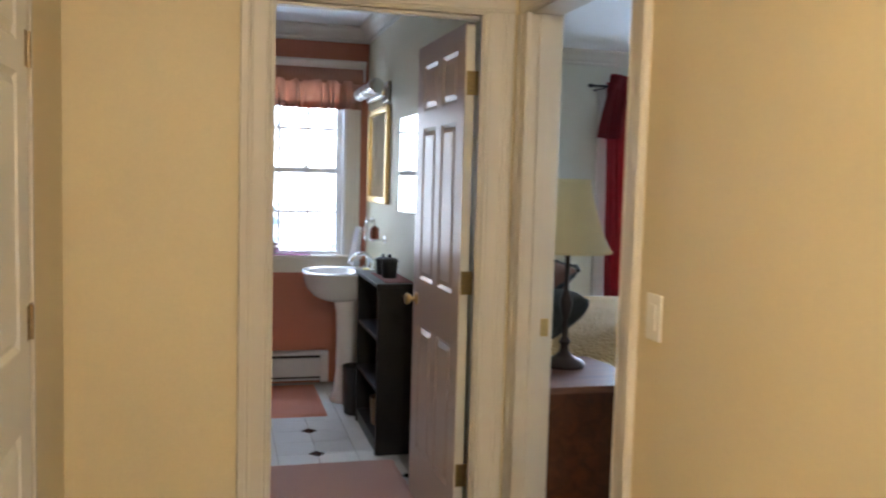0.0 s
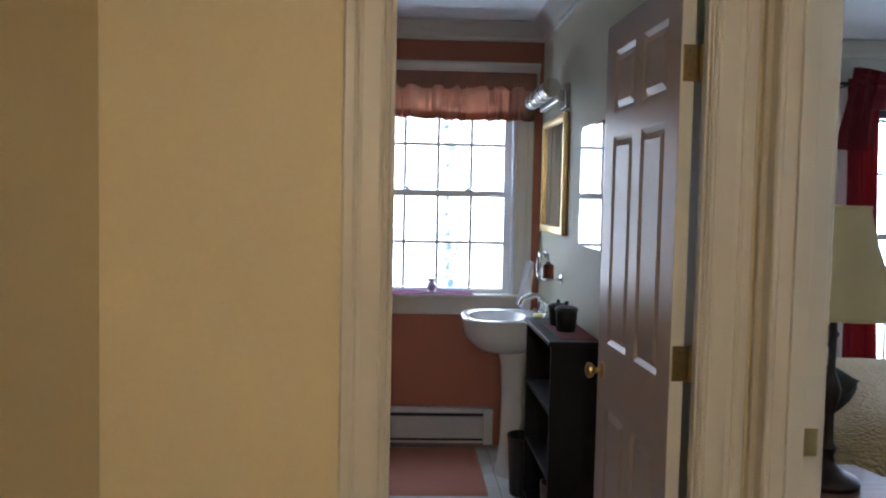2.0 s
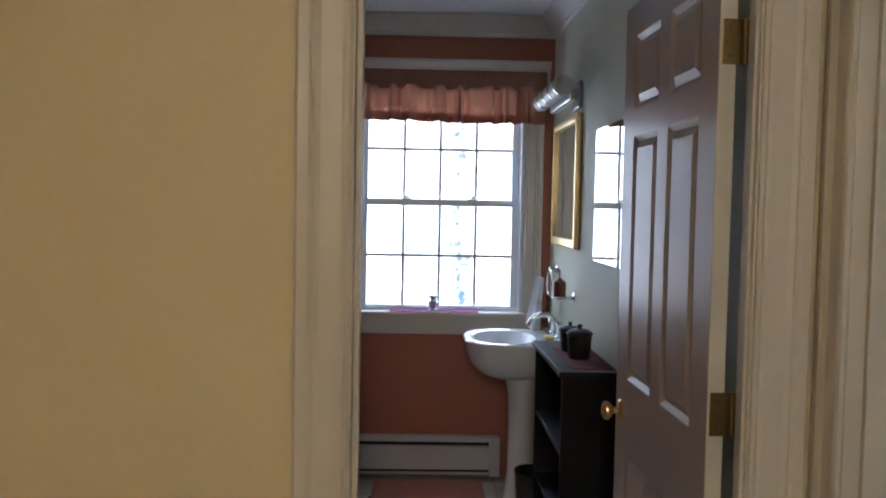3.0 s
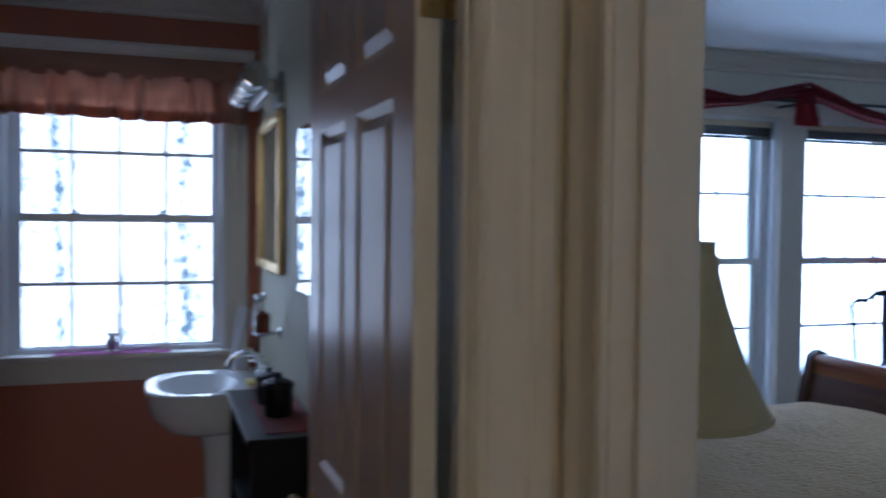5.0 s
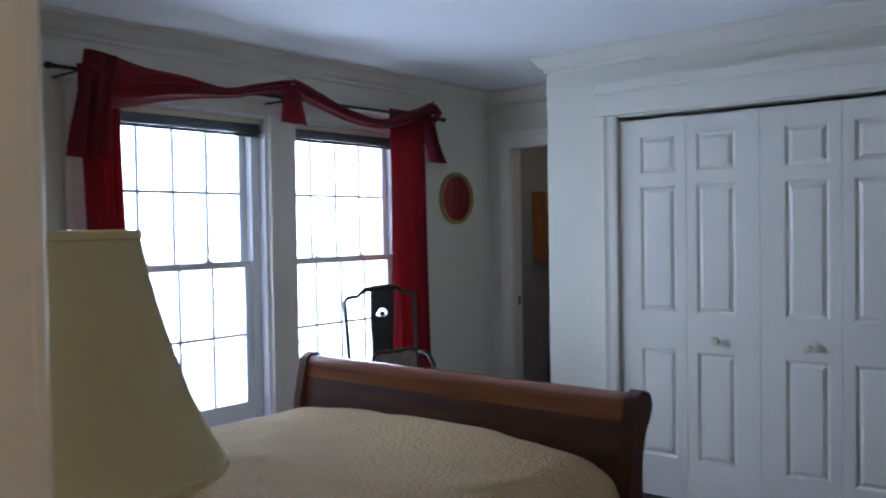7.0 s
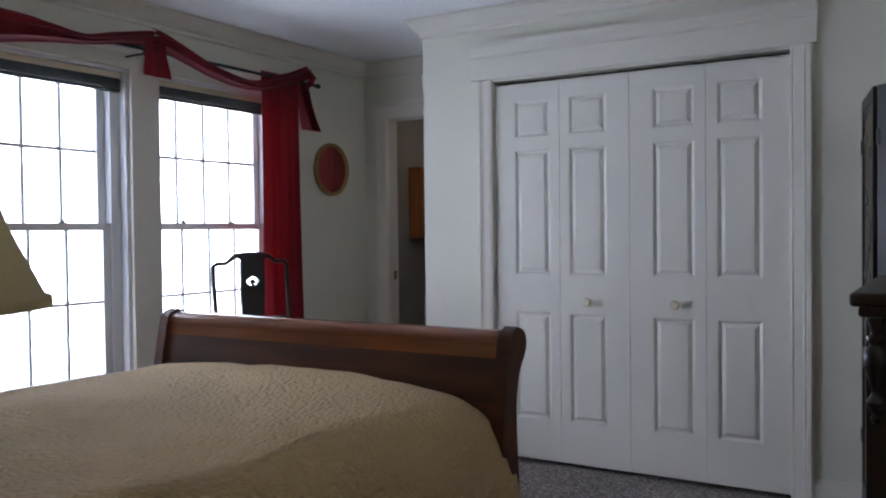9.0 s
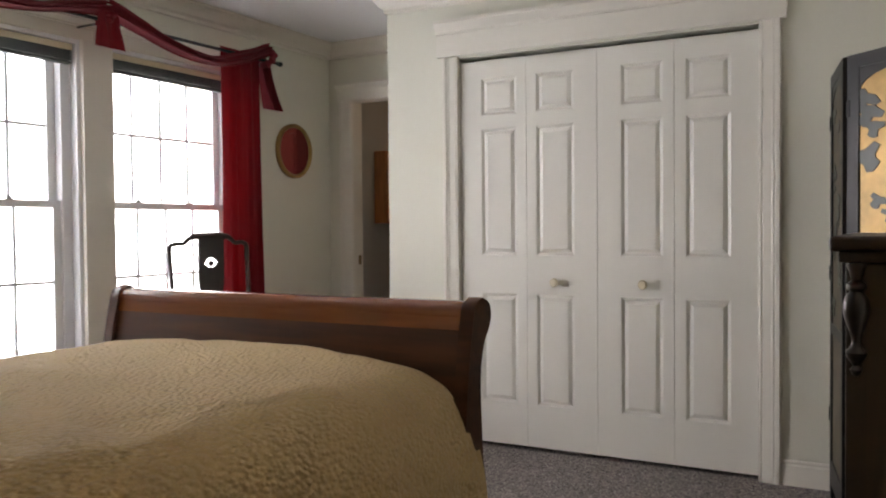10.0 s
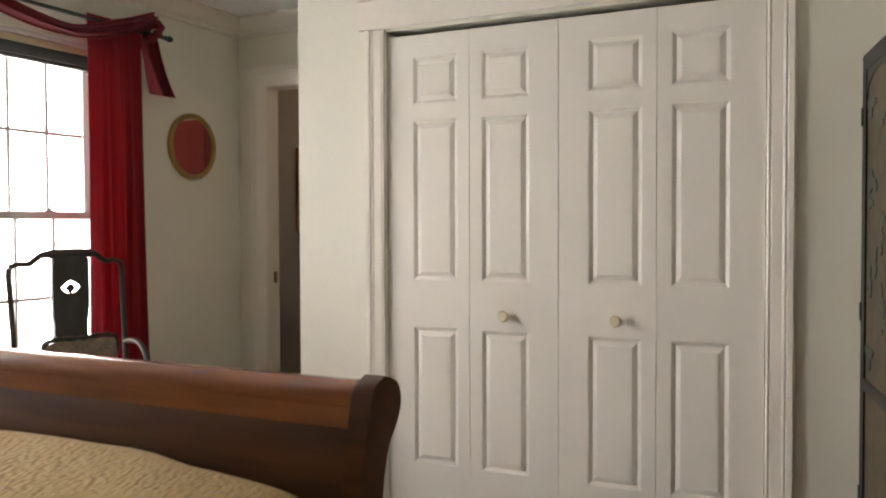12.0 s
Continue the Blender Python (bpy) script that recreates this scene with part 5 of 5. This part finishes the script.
bookcase()
bk = tagged(part("basket", lathe([(0.06, 0), (0.075, 0.01), (0.082, 0.10), (0.085, 0.16), (0.080, 0.16), (0.076, 0.10), (0.07, 0.015), (0.01, 0.012)], 24), wood("wicker", (0.16, 0.09, 0.04), (0.35, 0.22, 0.11), (40, 40, 40)), None, "", True, pose(0.955, 4.42, 0.078)), "round wicker basket on the black shelf", "basket")
tagged(part("placemat", box((0.895, 4.16, 0.91), (1.045, 4.62, 0.913), 0.001), RED_MAT), "dark red cloth mat on the black shelf", "mat")


def lidded_pot(m, s=1.0):
    t = thing("lidded_pot", "small black lidded pot on a red mat", "pot", m, "black pots on the shelf")
    part("body", lathe([(0.036 * s, 0), (0.040 * s, 0.004), (0.044 * s, 0.05 * s), (0.046 * s, 0.086 * s), (0.050 * s, 0.090 * s), (0.050 * s, 0.096 * s), (0.043 * s, 0.096 * s), (0.040 * s, 0.08 * s)], 32), BLACK_PLASTIC, t, "", True)
    part("lid", lathe([(0.046 * s, 0.097 * s), (0.046 * s, 0.102 * s), (0.030 * s, 0.110 * s), (0.010 * s, 0.112 * s), (0.008 * s, 0.120 * s), (0.011 * s, 0.126 * s), (0.004 * s, 0.130 * s)], 32), BLACK_PLASTIC, t, "", True)
    return t


lidded_pot(pose(0.955, 4.37, 0.913))
lidded_pot(pose(0.950, 4.54, 0.913), 0.9)


def waste_bin():
    t = thing("waste_bin", "black tapered waste bin beside the sink", "bin", pose(0.868, 4.955, 0))
    bm = bmesh.new()
    rings = []
    for r, z in ((0.005, 0.0), (0.072, 0.0), (0.076, 0.008), (0.094, 0.285), (0.098, 0.29), (0.098, 0.298), (0.091, 0.298), (0.072, 0.012), (0.005, 0.012)):
        rings.append([bm.verts.new((0.8 * r * math.cos(2 * math.pi * i / 32), r * math.sin(2 * math.pi * i / 32), z)) for i in range(32)])
    for p, q in zip(rings, rings[1:]):
        for i in range(32):
            bm.faces.new((p[i], p[(i + 1) % 32], q[(i + 1) % 32], q[i]))
    part("body", bm, BLACK_PLASTIC, t, "", True)
    return t


waste_bin()


def wall_mirror():
    t = thing("wall_mirror", "rectangular mirror in a gilt frame above the sink", "mirror", pose(BATH_E, 5.285, 1.60))
    w, h = 0.335, 0.305
    for lo, hi in (((-0.028, -w, -h), (-0.002, -w + 0.04, h)), ((-0.028, w - 0.04, -h), (-0.002, w, h)), ((-0.027, -w + 0.04, h - 0.04), (-0.002, w - 0.04, h)), ((-0.027, -w + 0.04, -h), (-0.002, w - 0.04, -h + 0.04))):
        part("frame", box(lo, hi, 0.006, 3), GOLD, t, "", True)
    part("glass", box((-0.014, -w + 0.03, -h + 0.03), (-0.010, w - 0.03, h - 0.03)), MIRROR, t)
    return t


wall_mirror()
pts = [(4.15, 1.27), (4.62, 1.27), (4.62, 1.72)] + [(4.585 + 0.035 * math.cos(a), 1.76 + 0.035 * math.sin(a)) for a in [math.pi / 2 * k / 6 for k in range(7)]] + [(4.22, 1.795)] + [(4.185 + 0.035 * math.cos(a), 1.76 + 0.035 * math.sin(a)) for a in [math.pi / 2 + math.pi / 2 * k / 6 for k in range(7)]]
tagged(part("frameless_mirror", extrude_outline(pts, "x", BATH_E - 0.008, BATH_E - 0.002), MIRROR), "frameless mirror with rounded top corners", "mirror")


def vanity_light():
    t = thing("vanity_light", "nickel wall light with a ribbed frosted tube", "wall light", pose(0.945, 5.05, 1.985))
    part("back_plate", box((0.092, -0.085, -0.06), (0.111, 0.085, 0.06), 0.006, 3), STEEL, t, "", True)
    part("arm", tube([(0.095, 0, 0), (0.03, 0, 0.0)], 0.014, 12), STEEL, t, "", True)
    part("tray", box((0.02, -0.27, -0.052), (0.05, 0.27, 0.0), 0.008, 3), STEEL, t, "", True)
    for k in range(4):
        y = -0.235 + k * 0.157
        g = part("glass_cup", lathe([(0.012, -0.072), (0.037, -0.070), (0.040, -0.060), (0.040, 0.058), (0.036, 0.070), (0.012, 0.072)], 28), FROST, t, "frosted glass cylinder", True, pose(-0.018, y, 0.004, 90, 0, 0))
        part("ring", lathe([(0.036, 0.070), (0.043, 0.071), (0.043, 0.084), (0.036, 0.085)], 28), CHROME, g, "chrome ring", True)
    return t


vanity_light()


def towel_ring():
    t = thing("towel_ring", "chrome towel ring on the bathroom wall", "towel ring", pose(BATH_E, 5.52, 1.17))
    part("mount", lathe([(0.022, 0.0), (0.022, 0.008), (0.010, 0.014), (0.009, 0.035), (0.012, 0.045), (0.004, 0.048)], 20), CHROME, t, "", True, pose(0, 0, 0, 0, -90, 0))
    part("ring", tube([(-0.042, 0.07 * math.sin(a), -0.07 + 0.07 * math.cos(a)) for a in [2 * math.pi * k / 28 for k in range(29)]], 0.0045, 8), CHROME, t, "", True)
    return t


towel_ring()
rows = []
for i in range(25):
    v = i / 24
    rows.append([(0.972 - 0.050 * (math.sin(j * 0.75 + v) * 0.5 + 0.5) * (0.5 + 0.5 * v) - 0.020 * v, 5.50 + (j / 20 - 0.5) * (0.10 + 0.15 * v), 1.125 - 0.255 * v) for j in range(21)])
tagged(part("hand_towel", sheet(rows, 0.008), TOWEL, None, "", True), "pale lilac hand towel hung in a ring", "towel")


def soap_dispenser():
    t = thing("soap_dispenser", "amber soap bottle in a chrome wall holder", "soap dispenser", pose(0.985, 5.03, 1.075))
    part("holder", tube([(0.072 - 0.001, 0, -0.002), (0.0, 0, -0.002)], 0.008, 10), CHROME, t, "chrome arm", True)
    part("rose", lathe([(0.026, 0.0), (0.026, 0.006), (0.012, 0.014)], 20), CHROME, t, "", True, pose(0.071, 0, -0.002, 0, -90, 0))
    part("dish", lathe([(0.012, -0.012), (0.030, -0.008), (0.036, 0.0), (0.034, 0.003), (0.010, 0.0)], 24), CHROME, t, "", True)
    part("bottle", lathe([(0.02, 0.002), (0.029, 0.004), (0.030, 0.06), (0.026, 0.072), (0.010, 0.080), (0.010, 0.086)], 24), CANDLE, t, "amber bottle", True)
    part("pump", tube(bezier([(0, 0, 0.086), (0, 0, 0.118), (-0.006, 0, 0.124), (-0.030, 0, 0.120)], 4), 0.005, 8), CHROME, t, "chrome pump", True)
    return t


soap_dispenser()


def figurine():
    t = tagged(part("figurine", lathe([(0.020, 0), (0.026, 0.004), (0.018, 0.012), (0.026, 0.028), (0.030, 0.045), (0.022, 0.058), (0.014, 0.064), (0.024, 0.072), (0.026, 0.082), (0.018, 0.078), (0.005, 0.074)], 24), STEEL, None, "", True, pose(0.425, NORTH + 0.02, 0.911)), "small pewter crown-topped jar on the sill", "jar")
    return t


figurine()
tagged(part("sill_runner", box((0.19, NORTH - 0.045, 0.908), (0.67, NORTH + 0.045, 0.911), 0.001), PURPLE), "thin purple cloth runner on the window sill", "cloth")


def baseboard_heater():
    t = thing("baseboard_heater", "white enamelled hydronic baseboard heater", "heater")
    x0, x1 = -0.25, 0.80
    y = NORTH
    part("back", box((x0, y - 0.010, 0.02), (x1, y - 0.001, 0.232)), HEATER, t)
    part("hood", extrude_outline([(y - 0.001, 0.232), (y - 0.045, 0.230), (y - 0.062, 0.214), (y - 0.062, 0.207), (y - 0.050, 0.213), (y - 0.04, 0.222), (y - 0.001, 0.224)], "x", x0, x1), HEATER, t)
    part("front_panel", box((x0, y - 0.068, 0.058), (x1 - 0.055, y - 0.064, 0.186), 0.001), HEATER, t)
    part("end_cap", box((x1 - 0.055, y - 0.070, 0.018), (x1, y - 0.001, 0.233), 0.004), HEATER, t)
    part("damper", box((x0, y - 0.055, 0.188), (x1 - 0.058, y - 0.012, 0.205)), BLACK_PLASTIC, t, "dark slot")
    part("fins", box((x0, y - 0.055, 0.03), (x1 - 0.058, y - 0.012, 0.13)), BLACK_PLASTIC, t, "dark finned pipe")
    part("foot_strip", box((x0, y - 0.066, 0.030), (x1 - 0.06, y - 0.062, 0.044)), HEATER, t)
    return t


baseboard_heater()


def rug(name, label, x0, x1, y0, y1, mat, h=0.016, fringe=0.004):
    rows = []
    nx, ny = 60, 70
    for i in range(ny + 1):
        row = []
        for j in range(nx + 1):
            u, v = j / nx, i / ny
            e = min(u, 1 - u, v, 1 - v)
            z = h * min(1, e * 22) ** 0.5 + 0.003 * noise.noise((u * 60, v * 70, h))
            row.append((x0 + (x1 - x0) * u + fringe * noise.noise((v * 30, 3, 1)) * (1 if e < 0.02 else 0), y0 + (y1 - y0) * v + fringe * noise.noise((u * 30, 7, 2)) * (1 if e < 0.02 else 0), max(0.001, z)))
        rows.append(row)
    return tagged(part(name, sheet(rows), mat, None, "", True), label, "rug")


rug("bath_rug", "peach cotton bath rug before the heater", 0.12, 0.70, 4.91, 5.70, RUG)
rug("bath_rug", "shaggy dusty-pink bath rug inside the doorway", 0.02, 0.93, 3.05, 4.03, cloth("dusty_pink_shag", (0.56, 0.33, 0.27), 160, 1.0, depth=0.015), 0.024, 0.012)


def shower_curtain():
    t = thing("shower_curtain", "terracotta shower curtain on a chrome rod", "shower curtain")
    rows, lin = [], []
    for i in range(25):
        v = i / 24
        row = []
        for j in range(141):
            u = j / 140
            fold = math.sin(u * 2 * math.pi * 9 + 0.6 * math.sin(v * 3)) + 0.3 * math.sin(u * 2 * math.pi * 21)
            row.append((-0.275 + 0.030 * (0.6 + 0.4 * v) * fold, 3.60 + 2.08 * u, 2.265 - 2.05 * v))
        rows.append(row)
    part("cloth", sheet(rows, 0.002), BROWN_CLOTH, t, "", True)
    for i in range(25):
        v = i / 24
        lin.append([(-0.255 + 0.012 * math.sin(u * 2 * math.pi * 2), 5.69 + 0.07 * u, 2.255 - 2.02 * v) for u in [j / 16 for j in range(17)]])
    part("liner", sheet(lin, 0.001), PORCELAIN, t, "white liner edge", True)
    part("rod", tube([(-0.275, BATH_S + 0.002, 2.31), (-0.275, NORTH - 0.002, 2.31)], 0.012, 14), CHROME, t, "chrome rod", True)
    for k in range(10):
        y = 3.63 + k * 0.226
        part("ring", tube([(-0.275 + 0.022 * math.sin(a), y, 2.293 + 0.032 * math.cos(a)) for a in [2 * math.pi * q / 16 for q in range(17)]], 0.002, 6), CHROME, t, "", True)
    return t


shower_curtain()


def valance():
    t = thing("valance", "gathered peach valance over the bathroom window", "valance")
    x0, x1, top, pocket, hem, foot = -0.09, 1.005, 2.195, 2.096, 1.968, 1.922

    def row(z, off):
        """One level of the gathered skirt; the folds open downwards."""
        out = []
        open_ = min(1.0, max(0.0, top - 0.06 - z) * 7.0)
        for j in range(221):
            u = j / 220
            w = u + 0.016 * math.sin(u * 23) + 0.010 * math.sin(u * 41 + 1)
            fold = math.sin(w * 2 * math.pi * 9) + 0.45 * math.sin(w * 2 * math.pi * 17 + 1) + 0.2 * math.sin(w * 2 * math.pi * 31)
            out.append((x0 + (x1 - x0) * u, NORTH - 0.078 + off - 0.042 * open_ * fold, z + 0.005 * math.sin(u * 7) * open_))
        return out

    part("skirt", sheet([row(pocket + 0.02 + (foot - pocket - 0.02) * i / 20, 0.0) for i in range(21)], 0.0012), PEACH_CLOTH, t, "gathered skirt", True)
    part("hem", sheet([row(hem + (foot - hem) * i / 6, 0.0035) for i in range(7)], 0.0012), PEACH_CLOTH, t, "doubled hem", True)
    # the pocket's missing backlight is in its cloth colour
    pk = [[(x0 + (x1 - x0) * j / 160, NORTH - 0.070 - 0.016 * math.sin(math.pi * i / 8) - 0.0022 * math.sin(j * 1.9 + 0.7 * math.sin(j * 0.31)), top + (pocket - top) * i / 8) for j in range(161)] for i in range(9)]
    part("header", sheet(pk, 0.003), UNLIT_PEACH_CLOTH, t, "rod pocket, coloured darker where no light comes through", True)
    part("rod", tube([(x0, NORTH - 0.056, 2.150), (x1, NORTH - 0.056, 2.150)], 0.006, 8), IVORY, t)
    for x in (x0, x1):
        part("bracket", box((x - 0.006, NORTH - 0.060, 2.140), (x + 0.006, NORTH - 0.0, 2.160)), IVORY, t)
    return t


valance()


# ---- bathroom floor tiles, with a black diamond at every second crossing ----
PITCH, GX, GY = 0.2065, 0.558, 4.625
CUT, GAP = 0.046, 0.0022


def tile_mesh(ci, cj):
    """One tile with its corner (ci, cj in 0, 1) cut for a diamond."""
    a, b = GAP, PITCH - GAP
    corners = [(0, 0), (1, 0), (1, 1), (0, 1)]
    out = []
    for k, (i, j) in enumerate(corners):
        x, y = (a if i == 0 else b), (a if j == 0 else b)
        if (i, j) == (ci, cj):
            prev, nxt = corners[k - 1], corners[(k + 1) % 4]
            for q in (prev, nxt):
                dx, dy = q[0] - i, q[1] - j
                out.append((x + dx * CUT, y + dy * CUT))
        else:
            out.append((x, y))
    return mesh_of("floor_tile", extrude_outline(out, "z", -0.004, 0.001), TILE)


shapes = {(i, j): tile_mesh(i, j) for i in (0, 1) for j in (0, 1)}
dia_mesh = mesh_of("diamond_tile", extrude_outline([(CUT - 0.001, 0), (0, CUT - 0.001), (-CUT + 0.001, 0), (0, -CUT + 0.001)], "z", -0.004, 0.001), TILE_BLACK)
for i in range(-8, 3):
    for j in range(-8, 6):
        x, y = GX + i * PITCH, GY + j * PITCH
        if x > BATH_W - 0.01 and x + PITCH < BATH_E + 0.12 and y > BATH_S - 0.05 and y + PITCH < NORTH + 0.18:
            ob = new("floor_tile", shapes[(i % 2, j % 2)])
            ob.parent, ob.location = bath_floor, (x, y, 0)
        if i % 2 == 0 and j % 2 == 0 and BATH_W < x < BATH_E and BATH_S < y < NORTH:
            ob = new("diamond_tile", dia_mesh)
            ob.parent, ob.location = bath_floor, (x, y, 0)
